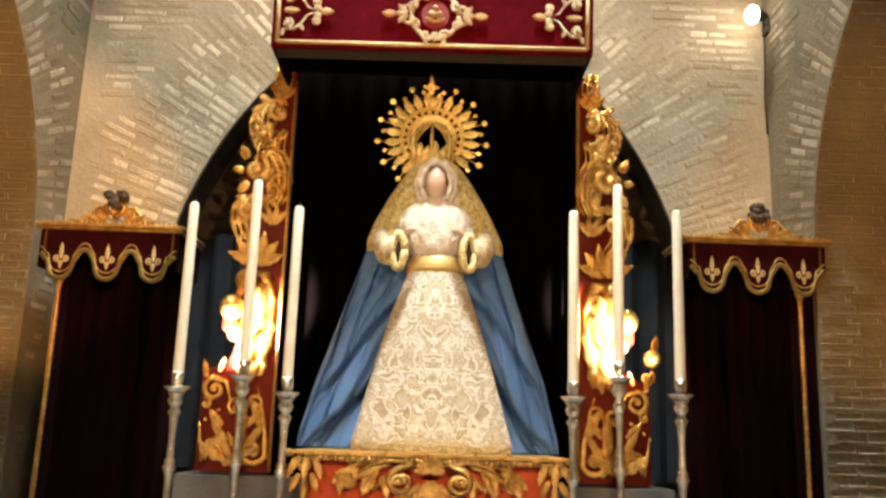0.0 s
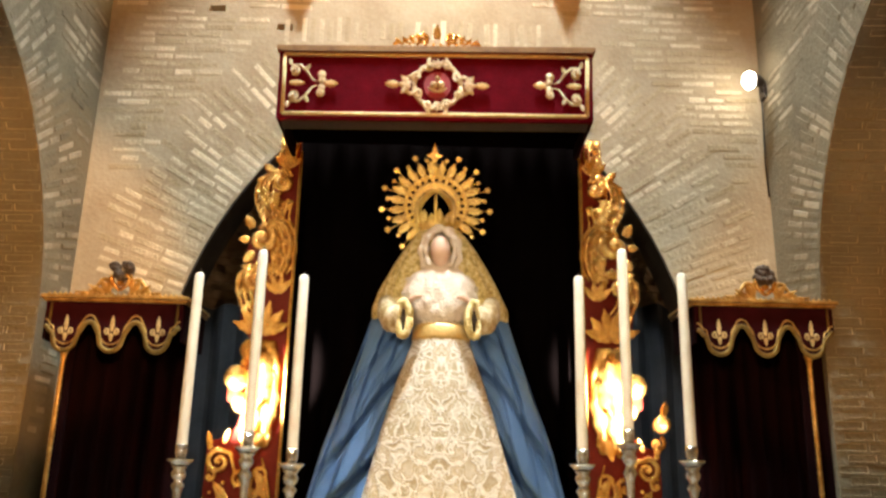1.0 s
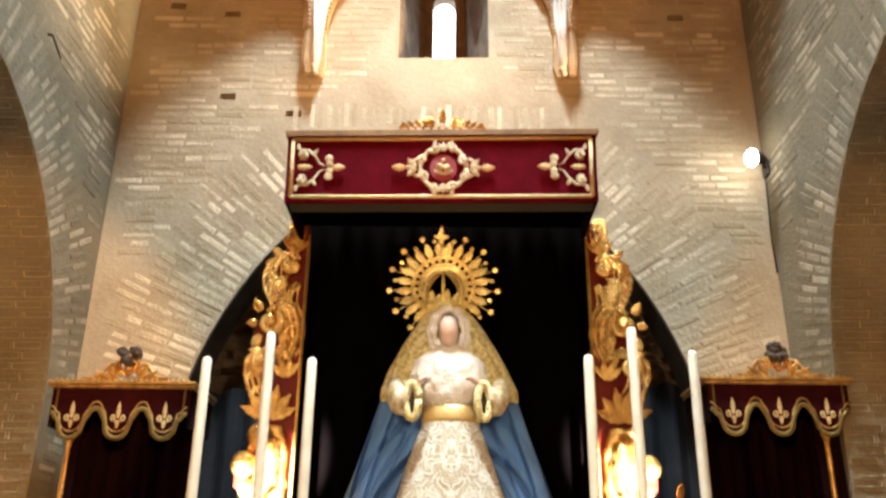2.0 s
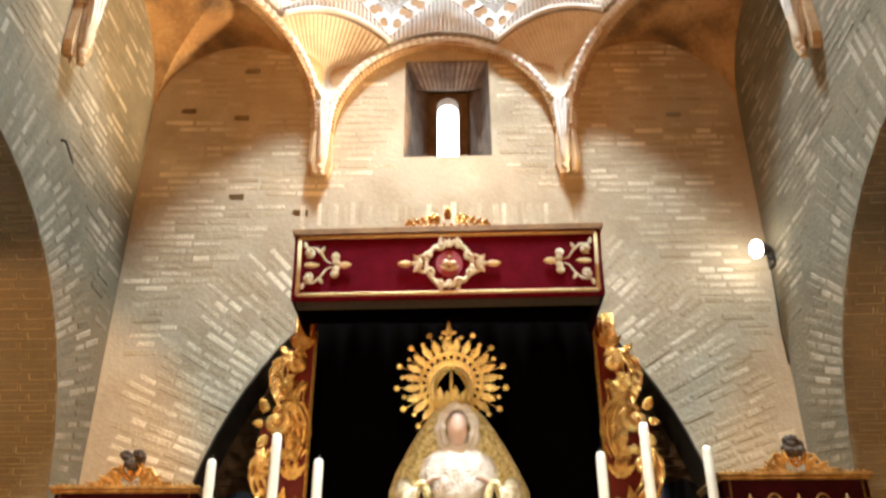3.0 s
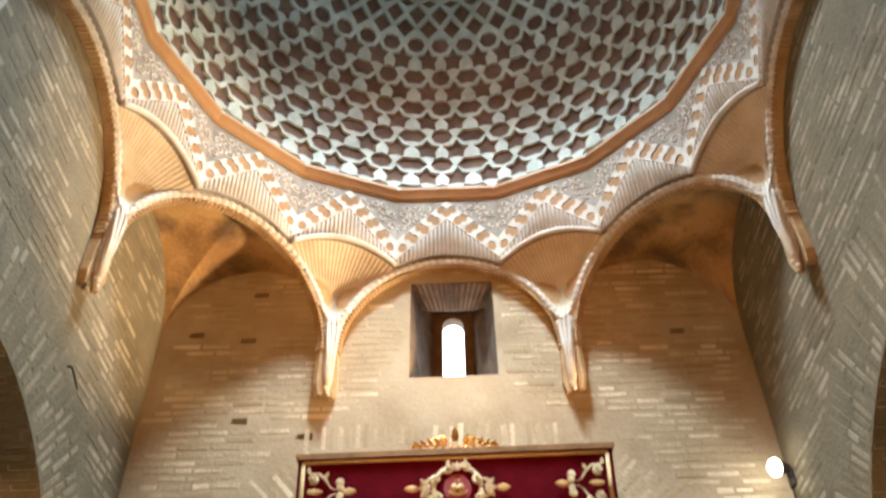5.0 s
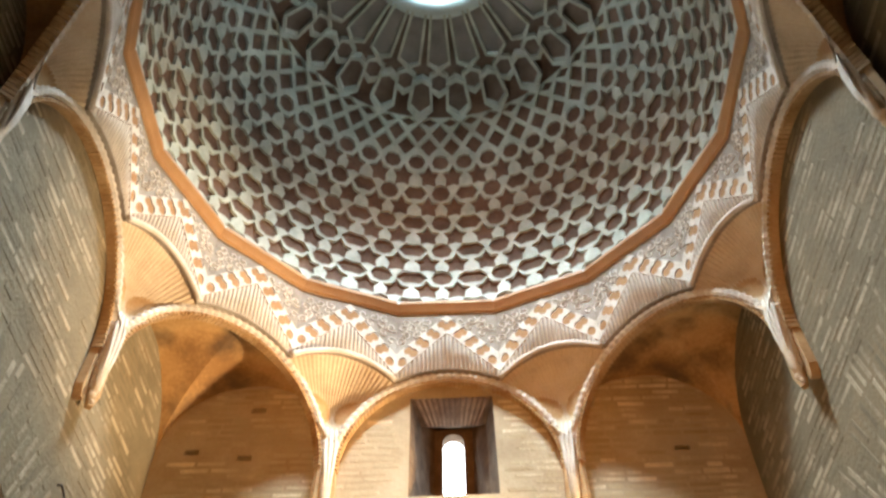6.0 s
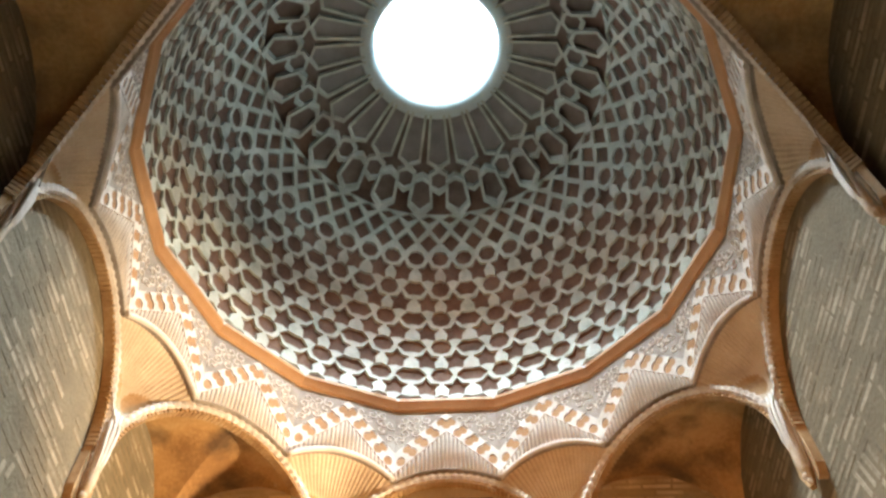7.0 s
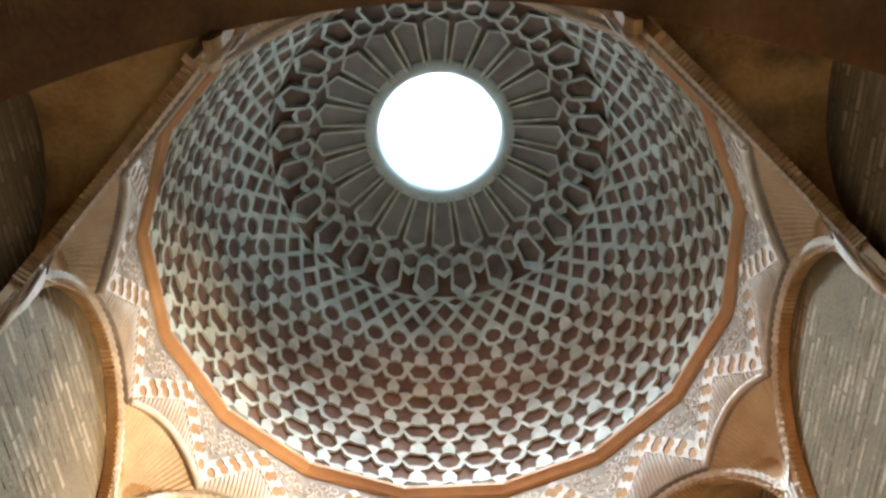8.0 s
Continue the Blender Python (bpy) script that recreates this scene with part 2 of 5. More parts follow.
def wall(name, m, holes, depth, label, mat=MORTAR):
    bm = bmesh.new()
    w = A + depth
    plate(bm, [(-w, -0.02), (w, -0.02), (w, TOP), (-w, TOP)], holes, depth)
    ob = thing(name, bm, mat, label, "wall", kind="structure")
    ob.matrix_world = m
    return ob


wall_back = wall("wall_north", BACK_M, [NICHE, EMBRASURE, *[[(x - 0.07, z - 0.028), (x + 0.07, z - 0.03), (x + 0.065, z + 0.03), (x - 0.06, z + 0.026)] for x, z in HOLES]], 0.38, "old limewashed brick wall with a pointed niche and slit window")
wall_left = wall("wall_west", LEFT_M, [round_arch(*WEST_ARCH, 0.0)], 0.6, "old grey brick wall with a wide round arch", MORTAR_SHADED)
wall_right = wall("wall_east", RIGHT_M, [round_arch(*EAST_ARCH, 0.0)], 0.6, "old grey brick wall with a wide round arch", MORTAR_SHADED)
wall_front = wall("wall_south", FRONT_M, [ENTRANCE], 0.65, "shade-toned ochre brick wall with the tall entrance arch", OCHRE_SHADED)

# niche back and arch recesses; unseen floor, nave and roof added to close the place
def slab(name, x0, x1, y0, y1, z0, z1, mat, label, category="wall"):
    return thing(name, box(bmesh.new(), x0, x1, y0, y1, z0, z1), mat, label, category, kind="structure")


slab("niche_wall", -2.6, 2.5, YB + 0.384, YB + 0.6, 0, 5.4, RECESS_SHADED, "brown brick wall at the back of the niche")
slab("recess_wall_west", XL - 0.9, XL - 0.604, CY - 2.3, CY + 2.3, 0, 5.0, PLASTER, "ochre wall at the back of an arch")
slab("recess_wall_east", XR + 0.604, XR + 0.9, CY - 2.3, CY + 2.3, 0, 5.0, PLASTER, "ochre wall at the back of an arch")
slab("floor", -5, 5, -7, YB + 0.7, -0.2, -0.004, FLOOR_BOUNCE, "unseen floor, pale to bounce light up", "floor")
slab("nave_wall_west", -5.2, -5, -7, YF - 0.65, 0, 7, PLASTER, "unseen plain ochre wall enclosing the nave")
slab("nave_wall_east", 5, 5.2, -7, YF - 0.65, 0, 7, PLASTER, "unseen plain ochre wall enclosing the nave")
slab("nave_wall_south", -5.2, 5.2, -7.2, -7, 0, 7, PLASTER, "unseen plain ochre wall enclosing the nave")
slab("nave_ceiling", -5.2, 5.2, -7.2, YF - 0.654, 7, 7.2, RING_WOOD, "unseen plain timber ceiling enclosing the nave", "ceiling")
slab("nave_wall_north_west", -5.2, -3.26, YF - 0.65, YF - 0.5, 0, 7.0, PLASTER, "unseen plain ochre wall enclosing the nave")
slab("nave_wall_north_east", 3.16, 5.2, YF - 0.65, YF - 0.5, 0, 7.0, PLASTER, "unseen plain ochre wall enclosing the nave")

# thin lining that carries the soffit's shadow in its colour
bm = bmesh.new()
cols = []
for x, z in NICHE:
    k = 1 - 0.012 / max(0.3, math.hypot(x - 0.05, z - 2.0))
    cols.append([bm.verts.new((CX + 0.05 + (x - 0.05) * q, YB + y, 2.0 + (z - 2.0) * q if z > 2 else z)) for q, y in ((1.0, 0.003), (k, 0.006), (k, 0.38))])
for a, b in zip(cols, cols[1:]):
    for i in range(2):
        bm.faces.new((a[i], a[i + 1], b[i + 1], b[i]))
thing("niche_soffit_shade", bm, SOFFIT_SHADE, "near-black lining that paints the shade under the niche arch", "arch", kind="structure")

# unseen slab added to stop sky light leaking in over the corners
bm = bmesh.new()
ring_hole = [(CX + 2.58 * math.cos(2 * math.pi * i / 48), CY + 2.58 * math.sin(2 * math.pi * i / 48)) for i in range(48)]
plate(bm, [(-4.2, YF - 0.7), (4.2, YF - 0.7), (4.2, YB + 0.7), (-4.2, YB + 0.7)], [ring_hole], 0.12, lambda x, y, z: (x, z, TOP + 0.004 + y))
thing("corner_light_block", bm, PLASTER, "unseen slab that blocks light over the corners of the square", "ceiling", kind="structure")

# slit window: splayed reveal, then a brick plate with a round-headed slit
bm = bmesh.new()
D = 0.62
front = [(-0.45, 0, 5.82), (0.32, 0, 5.83), (0.31, 0, 6.884), (-0.45, 0, 6.874)]
mid = [(-0.37, 0.22, 5.84), (0.25, 0.22, 5.85), (0.25, 0.39, 6.876), (-0.37, 0.39, 6.866)]
rear = [(-0.25, D, 6.0), (0.12, D, 6.0), (0.12, D, 7.02), (-0.25, D, 7.02)]
for a, b in ((front, mid), (mid, rear)):
    va = [bm.verts.new((x, YB + y, z)) for x, y, z in a]
    vb = [bm.verts.new((x, YB + y, z)) for x, y, z in b]
    for i in range(4):
        bm.faces.new((va[i], va[(i + 1) % 4], vb[(i + 1) % 4], vb[i]))
window = thing("window_1", bm, RECESS_SHADED, "deep splayed reveal of a narrow slit window in brick", "window", kind="structure")
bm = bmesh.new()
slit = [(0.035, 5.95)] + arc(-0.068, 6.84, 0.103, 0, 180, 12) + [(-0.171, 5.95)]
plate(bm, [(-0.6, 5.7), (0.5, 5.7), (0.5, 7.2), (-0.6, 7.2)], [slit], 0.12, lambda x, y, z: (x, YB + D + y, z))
part("slit_frame", bm, RECESS_SHADED, window, "brick plate with a round-headed slit")
bm = bmesh.new()
for i in range(13):
    x = -0.42 + 0.71 * (i + 0.5) / 13
    k = (x + 0.065) * 0.7 - 0.065
    sweep(bm, [(x, YB + 0.006, 6.872), (k, YB + 0.4, 6.866)], [0.019, 0.012], 4, 0.5, (0, 0, 1), False)
part("voussoirs", bm, BRICK_BROWN, window, "fanned bricks over the slit")


# ---- the eight arches ----
OCT = 2.54
HALF = OCT * math.tan(math.pi / 8)


def dir_m(deg, r):
    """Stands at radius r from the middle, in the direction deg, looking inwards; local y points outwards."""
    return Matrix.Translation((CX, CY, 0)) @ Matrix.Rotation(radians(deg - 90), 4, "Z") @ Matrix.Translation((0, r, 0))


def arch_plate(depth):
    bm = bmesh.new()
    inner = [(0.955, 5.7)] + arc(0, ARCH_Z, ARCH_R, 0, 180, 30) + [(-0.955, 5.7)]
    outline = [(-HALF, TOP + 0.1), (-HALF, 5.75), (-HALF + 0.03, 5.6), (-HALF + 0.07, 5.6)] + inner[::-1] + [(HALF - 0.07, 5.6), (HALF - 0.03, 5.6), (HALF, 5.75), (HALF, TOP + 0.1)]
    plate(bm, outline, (), depth)
    return mesh_of("arch_spandrel", bm, ARCH_OCHRE)


def arch_moulding():
    """The scalloped white rib round the arch."""
    bm = bmesh.new()
    pts = [(1.02, 5.72 + 0.04 * i) for i in range(8)] + arc(0, ARCH_Z, 1.02, 0, 180, 90) + [(-1.02, 6.0 - 0.04 * i) for i in range(8)]
    sweep(bm, [(x, -0.02, z) for x, z in pts], [(0.04 if i % 2 else 0.026) * min(1, 0.45 + 0.08 * min(i, len(pts) - 1 - i)) for i in range(len(pts))], 6, 0.8, smooth=False)
    return mesh_of("arch_moulding", bm, STUCCO)


def arch_teeth():
    """Small toothed bricks along the inner edge."""
    bm = bmesh.new()
    for i in range(72):
        a = radians(180 * (i + 0.5) / 72)
        m = Matrix.Translation((0.968 * math.cos(a), 0.0, ARCH_Z + 0.968 * math.sin(a))) @ Matrix.Rotation(-a, 4, "Y")
        box(bm, -0.012, 0.02, -0.02, 0.06, -0.014, 0.014, m)
    return mesh_of("arch_teeth", bm, ARCH_OCHRE)


thin, thick, rib, teeth = arch_plate(0.066), arch_plate(0.05), arch_moulding(), arch_teeth()
for k in range(8):
    ob = tagged(new("squinch_arch", thick if k % 2 else thin), "tan stucco arch with white scalloped rib", "arch", "arches under the dome", "structure")
    ob.matrix_world = dir_m(k * 45, OCT)
    for nm, me, lb in (("moulding", rib, "white scalloped stucco rib"), ("teeth", teeth, "")):
        c = tagged(new(nm, me), lb)
        c.parent = ob

# groined vaults over the four corners, behind the diagonal arches
LUN_R, LUN_Z = 0.79, 6.29


def corner_vault():
    """Over the triangle between two walls and a diagonal arch; the corner at the origin, the walls along x and y."""
    bm = bmesh.new()
    n, at = 44, {}
    us = [LUN_R * (1 - math.cos(math.pi * i / n)) for i in range(n + 1)]

    def rise(u):
        return math.sqrt(max(0.0, LUN_R ** 2 - (u - LUN_R) ** 2))
    for i in range(n + 1):
        for j in range(n + 1 - i):
            wob = 0.02 * noise.noise(Vector((us[i] * 2.5, us[j] * 2.5, 4)))
            at[i, j] = bm.verts.new((us[i], us[j], LUN_Z + max(rise(us[i]), rise(us[j])) + wob))
    for i in range(n):
        for j in range(n - i):
            if i + j + 2 <= n:
                bm.faces.new((at[i, j], at[i + 1, j], at[i + 1, j + 1]))
                bm.faces.new((at[i, j], at[i + 1, j + 1], at[i, j + 1]))
            else:
                bm.faces.new((at[i, j], at[i + 1, j], at[i, j + 1]))
    return mesh_of("corner_vault", bm, VAULT_PLASTER)


vault = corner_vault()
for k, (x, y) in enumerate(((XL, YF), (XR, YF), (XR, YB), (XL, YB))):
    ob = tagged(new("corner_vault", vault), "stained ochre groined vault over a corner", "vault", "corner vaults", "structure")
    ob.matrix_world = Matrix.Translation((x, y, 0)) @ Matrix.Rotation(radians(90 * k), 4, "Z")


# ---- shells between the arches ----
F16 = 2.47
W16 = F16 * math.tan(math.pi / 16)


def shell_mesh():
    bm = bmesh.new()
    foot = Vector((0, 0.17, 6.28))
    n, rows = 48, []
    for j in range(9):
        r = 0.04 + 0.96 * j / 8
        row = []
        for i in range(n + 1):
            s = -1 + 2 * i / n
            top = Vector((s * W16 * 1.02, 0.02, 6.97 + 0.19 * (1 - s * s)))
            p = foot.lerp(top, r)
            p.y += 0.17 * math.sin(math.pi * min(r, 0.98)) ** 0.8 * (1 - 0.6 * s * s) + 0.0075 * r * (1 if i % 2 else -0.4)
            row.append(bm.verts.new(p))
        rows.append(row)
    for a, b in zip(rows, rows[1:]):
        for i in range(n):
            bm.faces.new((a[i], a[i + 1], b[i + 1], b[i]))
    return mesh_of("shell", bm, STUCCO_TAN)


def shell_rim():
    bm = bmesh.new()
    pts = [(s / 12 * W16, -0.015, 6.985 + 0.19 * (1 - (s / 12) ** 2)) for s in range(-12, 13)]
    sweep(bm, pts, 0.028, 6, 0.8)
    for s in (-1, 0, 1):
        sweep(bm, [(s * 0.04, 0.22, 6.45), (s * 0.045, 0.19, 6.25), (s * 0.03, 0.18, 6.0), (s * 0.015, 0.2, 5.7)], [0.012, 0.018, 0.016, 0.008], 6, 0.8)
    return mesh_of("shell_rim", bm, STUCCO)


def corbel_mesh():
    bm = bmesh.new()
    sweep(bm, [(0, 0.25, 6.3), (0, 0.225, 6.1), (0, 0.21, 5.9), (0, 0.2, 5.75), (0, 0.22, 5.6)], [0.07, 0.056, 0.046, 0.04, 0.022], 12, 0.7)
    for z, r in ((5.7, 0.034), (5.64, 0.03), (5.59, 0.022)):
        bmesh.ops.create_icosphere(bm, subdivisions=2, radius=r, matrix=Matrix.Translation((0.012 * math.sin(z * 60), 0.215, z)))
    return mesh_of("corbel", bm, STUCCO_TAN)


fan, rim, tip = shell_mesh(), shell_rim(), corbel_mesh()
for k in range(8):
    ob = tagged(new("shell", fan), "fluted tan stucco shell between two arches", "shell", "shells under the dome", "structure")
    ob.matrix_world = dir_m(22.5 + 45 * k, F16)
    c = tagged(new("rim", rim), "white stucco rim")
    c.parent = ob
    c = tagged(new("corbel", tip), "worn tan corbel")
    c.parent = ob


# ---- sixteen-sided stucco frieze ----
def zig(x):
    return 7.69 - 0.53 * abs(x) / W16


def frieze_meshes(over_arch):
    def low(x):
        return 7.11 + 0.0 - 0.13 * (x / W16) ** 2 if over_arch else 6.98 + 0.19 * (1 - (x / W16) ** 2)
    xs = [W16 * i / 10 for i in range(-10, 11)]
    bm = bmesh.new()
    plate(bm, [(x, low(x)) for x in xs] + [(W16, 7.9), (-W16, 7.9)], (), 0.06)
    ground = mesh_of("frieze_panel", bm, STUCCO_SHADED)
    bm = bmesh.new()
    plate(bm, [(x, max(low(x), zig(x) - 0.12)) for x in xs[::2]] + [(x, zig(x) + 0.12) for x in xs[::-2]], (), 0.004, lambda x, y, z: (x, y - 0.004, z))
    cells = mesh_of("cell_backing", bm, CELL_BROWN)
    bm = bmesh.new()
    holes = []
    step = W16 / 4.6
    for i in range(-5, 6):
        for r in (0, 1):
            x = (i + 0.5 * r) * step
            z = zig(x) + (0.068 if r else -0.03)
            w, h = 0.043, 0.062
            cell = [(x + w * math.sin(radians(36 * q)), z - h * math.cos(radians(36 * q)) * (1 if q not in (0,) else 0.85)) for q in range(10)]
            if abs(x) + w < W16 - 0.004 and z - h > low(x):
                holes.append(cell)
    plate(bm, [(x, max(low(x) + 0.001, zig(x) - 0.11)) for x in xs[::2]] + [(x, zig(x) + 0.14) for x in xs[::-2]], holes, 0.01, lambda x, y, z: (x, y - 0.014, z))
    band = mesh_of("honeycomb_band", bm, STUCCO)
    bm = bmesh.new()
    n = 25
    for i in range(n):
        x = -W16 + 2 * W16 * (i + 0.5) / n
        z0, z1 = low(x) + 0.01, zig(x) - 0.095
        if z1 - z0 > 0.03:
            sweep(bm, [(x, 0.002, z0), (x, 0.002, z1 - 0.012), (x, -0.004, z1)], [0.016, 0.017, 0.012], 6, 0.7)
    if not bm.verts:
        box(bm, -0.01, 0.01, -0.01, 0, low(0), low(0) + 0.02)
    flutes = mesh_of("fluting", bm, STUCCO)
    bm = bmesh.new()
    rnd = random.Random(5)
    for i in range(9):
        for j in range(7):
            x, z = -W16 + 2 * W16 * (i + 0.5 + 0.25 * (j % 2)) / 9, 7.3 + 0.088 * j
            if z > 7.82 or z < zig(x) + 0.17 or abs(x) > W16 - 0.05:
                continue
            turn, way = rnd.uniform(0, 6.3), rnd.choice((-1, 1))
            pts = [(x + (0.012 + 0.044 * q / 13) * math.cos(turn + way * q * 0.5), -0.004, z + (0.012 + 0.046 * q / 13) * math.sin(turn + way * q * 0.5)) for q in range(14)]
            sweep(bm, pts, [0.011 - 0.0003 * q for q in range(14)], 5, 0.9, smooth=False)
    tracery = mesh_of("tracery", bm, STUCCO)
    return ground, (("cell_backing", cells, "brown recessed cells"), ("honeycomb_band", band, "white zigzag band of pierced cells"), ("fluting", flutes, ""), ("tracery", tracery, "white interlaced curls"))


kinds = frieze_meshes(True), frieze_meshes(False)
for k in range(16):
    ground, others = kinds[k % 2]
    ob = tagged(new("frieze_panel", ground), "carved white stucco panel with a zigzag of cells", "frieze", "frieze panels", "structure")
    ob.matrix_world = dir_m(k * 22.5, F16)
    for nm, me, lb in others:
        c = tagged(new(nm, me), lb)
        c.parent = ob

# ochre ring under the dome
bm = bmesh.new()
prof = [(2.56, 7.86), (2.462, 7.857), (2.44, 7.868), (2.425, 7.9), (2.4, 7.945), (2.405, 7.985), (2.56, 7.99)]
rings = [[bm.verts.new((CX + r / math.cos(math.pi / 16) * math.cos(radians(11.25 + 22.5 * i)), CY + r / math.cos(math.pi / 16) * math.sin(radians(11.25 + 22.5 * i)), z)) for i in range(16)] for r, z in prof]
for a, b in zip(rings, rings[1:] + rings[:1]):
    for i in range(16):
        bm.faces.new((a[i], a[(i + 1) % 16], b[(i + 1) % 16], b[i]))
thing("dome_ring", bm, RING_WOOD, "sixteen-sided ochre painted ring under the dome", "ring", kind="structure")

# ---- dome ----
PANEL_GREY = rough_paint("greyish painted panel", [(0.2, 0.2, 0.2), (0.3, 0.3, 0.31)], 4, 0.8, bump=0.4)
PANEL_BROWN = rough_paint("brown-grey plaster in the frames", [(0.13, 0.095, 0.08), (0.24, 0.2, 0.18)], 5, 0.85, bump=0.4)
PROFILE = [(2.45, 7.9), (2.44, 8.2), (2.42, 8.5), (2.36, 9.1), (2.25, 9.7), (2.1, 10.25), (1.86, 10.7), (1.42, 11.07), (0.95, 11.27), (0.72, 11.33)]
PR, PZ = [p[0] for p in PROFILE], [p[1] for p in PROFILE]


def r_of(z):
    return float(np.interp(z, PZ, PR))


def z_of(r):
    return float(np.interp(r, PR[::-1], PZ[::-1]))


bm = bmesh.new()
cap_profile = [(1.93, 10.68), (1.83, 10.82), (1.44, 11.105), (0.97, 11.3), (0.735, 11.36)]
lathe(bm, cap_profile, 96, (CX, CY, 0), caps=False)
thing("dome_cap", bm, PANEL_BROWN, "grey-brown plaster round the eye of the dome", "dome", kind="structure")
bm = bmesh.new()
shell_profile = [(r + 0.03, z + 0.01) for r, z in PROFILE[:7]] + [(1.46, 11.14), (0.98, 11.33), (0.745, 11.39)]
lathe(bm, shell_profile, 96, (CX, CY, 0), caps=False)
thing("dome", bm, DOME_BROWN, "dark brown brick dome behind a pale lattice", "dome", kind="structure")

ROW_AT = [-0.6, 0, 1, 2, 3, 4, 5, 5.6, 6, 6.4]
ROW_Z = [7.76, 7.98, 8.35, 8.76, 9.18, 9.63, 10.10, 10.38, 10.53, 10.66]


def on_dome(u, y, rho):
    """u in fifteenths of the circle's degrees, y outwards, rho in rows of the pattern."""
    z = float(np.interp(rho, ROW_AT, ROW_Z))
    r = r_of(z) + y
    a = radians(90 + PHASE + 15 * u)
    return (r * math.cos(a), r * math.sin(a), z)


def poly(cu, cr, pts, wider=1.05, taller=1.1):
    return [(cu - wider * x, cr + taller * y) for x, y in pts]


SMALL = [(-0.115, -0.19), (0, -0.25), (0.115, -0.19), (0.175, 0), (0.115, 0.19), (0, 0.25), (-0.115, 0.19), (-0.175, 0)]
STAR = [(0, 0.36), (0.075, 0.17), (0.215, 0.14), (0.13, -0.05), (0.155, -0.27), (0.0, -0.2), (-0.105, -0.25), (-0.12, -0.04), (-0.205, 0.11), (-0.075, 0.17)]
DIAMOND = [(-0.195, 0), (0, -0.29), (0.195, 0), (0, 0.29)]


def wide(k):
    w = 0.265 - 0.012 * k
    return [(-w, 0), (-w * 0.5, -0.21), (0, -0.19), (w * 0.5, -0.21), (w, 0), (w * 0.5, 0.21), (0, 0.19), (-w * 0.5, 0.21)]


holes = [poly(0.5, 0.02, [(-0.22, 0), (0.22, 0), (0.14, 0.16), (0, 0.12), (-0.14, 0.16)]), poly(1, 0.02, [(-0.125, 0), (0.125, 0), (0.125, 0.1), (0, 0.2), (-0.125, 0.1)])]
for k in range(1, 5):
    holes += [poly(0.5, k, wide(k)), poly(1, k, SMALL)]
for k in range(5):
    holes += [poly(0.25, k + 0.5, STAR), poly(0.75, k + 0.5, [(-x, y) for x, y in STAR])]
holes += [poly(0.5, 4.97, [(x, 0.85 * y) for x, y in SMALL]), poly(1, 4.97, [(x, 0.85 * y) for x, y in SMALL]), poly(0.25, 5.44, [(x, 0.85 * y) for x, y in DIAMOND]), poly(0.75, 5.44, [(x, 0.85 * y) for x, y in DIAMOND])]
holes += [poly(0.5, 5.85, DIAMOND), poly(1.0, 5.85, DIAMOND), poly(0.25, 6.22, [(x, 0.55 * y) for x, y in DIAMOND]), poly(0.75, 6.22, [(x, 0.55 * y) for x, y in DIAMOND])]
side = [(0.2, -0.1)]
for k in range(5):
    side += ([(0.2, k - 0.13)] if k else []) + [(0.2, k + 0.13), (0.015, k + 0.32), (0.015, k + 0.69)]
side += [(0.2, 4.8), (0.22, 5.05), (0.24, 5.18), (0.03, 5.4), (0.03, 5.49), (0.25, 5.7), (0.25, 5.99), (0.03, 6.2), (0.03, 6.42)]
outline = side + [(0.5, 6.42), (0.8, 6.42)] + [(u + 1, r) for u, r in side[::-1]] + [(0.8, -0.1), (0.5, -0.1)]
bm = bmesh.new()
plate(bm, outline, holes, 0.027, on_dome, back=False)
gore = mesh_of("lattice_panel", bm, LATTICE)
lattice = empty("dome_lattice", Matrix.Translation((CX, CY, 0)), "pale grey-green interlaced lattice lining the dome", "lattice", kind="structure")
for k in range(24):
    c = new("lattice_panel", gore)
    c.parent = lattice
    c.matrix_local = Matrix.Rotation(radians(15 * k), 4, "Z")


# frames near the eye of the dome


def frame_mesh(r0, r1, half0, half1, tip0, tip1, width, depth, lift, back):
    """A long six-sided frame whose axis runs along the dome from radius r0 (low) to r1 (high)."""
    def put(x, y, w):
        r = w
        z = z_of(max(r, 0.72)) - lift + y
        a = math.pi / 2 + radians(PHASE) - x / max(r, 0.3)
        return (r * math.cos(a), r * math.sin(a), z)
    out = [(0, r0), (half0, r0 - tip0), (half1, r1 + tip1), (0, r1), (-half1, r1 + tip1), (-half0, r0 - tip0)]
    k = width
    inn = [(0, r0 - 1.3 * k), (half0 - k, r0 - tip0 - 0.5 * k), (half1 - k, r1 + tip1 + 0.5 * k), (0, r1 + 1.3 * k), (-half1 + k, r1 + tip1 + 0.5 * k), (-half0 + k, r0 - tip0 - 0.5 * k)]
    bm = bmesh.new()
    plate(bm, out[::-1], [inn], depth, put)
    frame_me = mesh_of("frame", bm, LATTICE)
    bm = bmesh.new()
    plate(bm, inn[::-1], (), 0.01, lambda x, y, w: put(x, y + depth * 0.75, w))
    return frame_me, mesh_of("panel", bm, back)


petal = frame_mesh(1.46, 0.8, 0.146, 0.094, 0.075, 0.02, 0.03, 0.08, 0.04, PANEL_GREY)
boss = frame_mesh(1.7, 1.44, 0.118, 0.118, 0.06, 0.06, 0.034, 0.09, 0.03, PANEL_BROWN)
pod = frame_mesh(1.9, 1.5, 0.155, 0.12, 0.1, 0.06, 0.034, 0.15, 0.075, PANEL_BROWN)
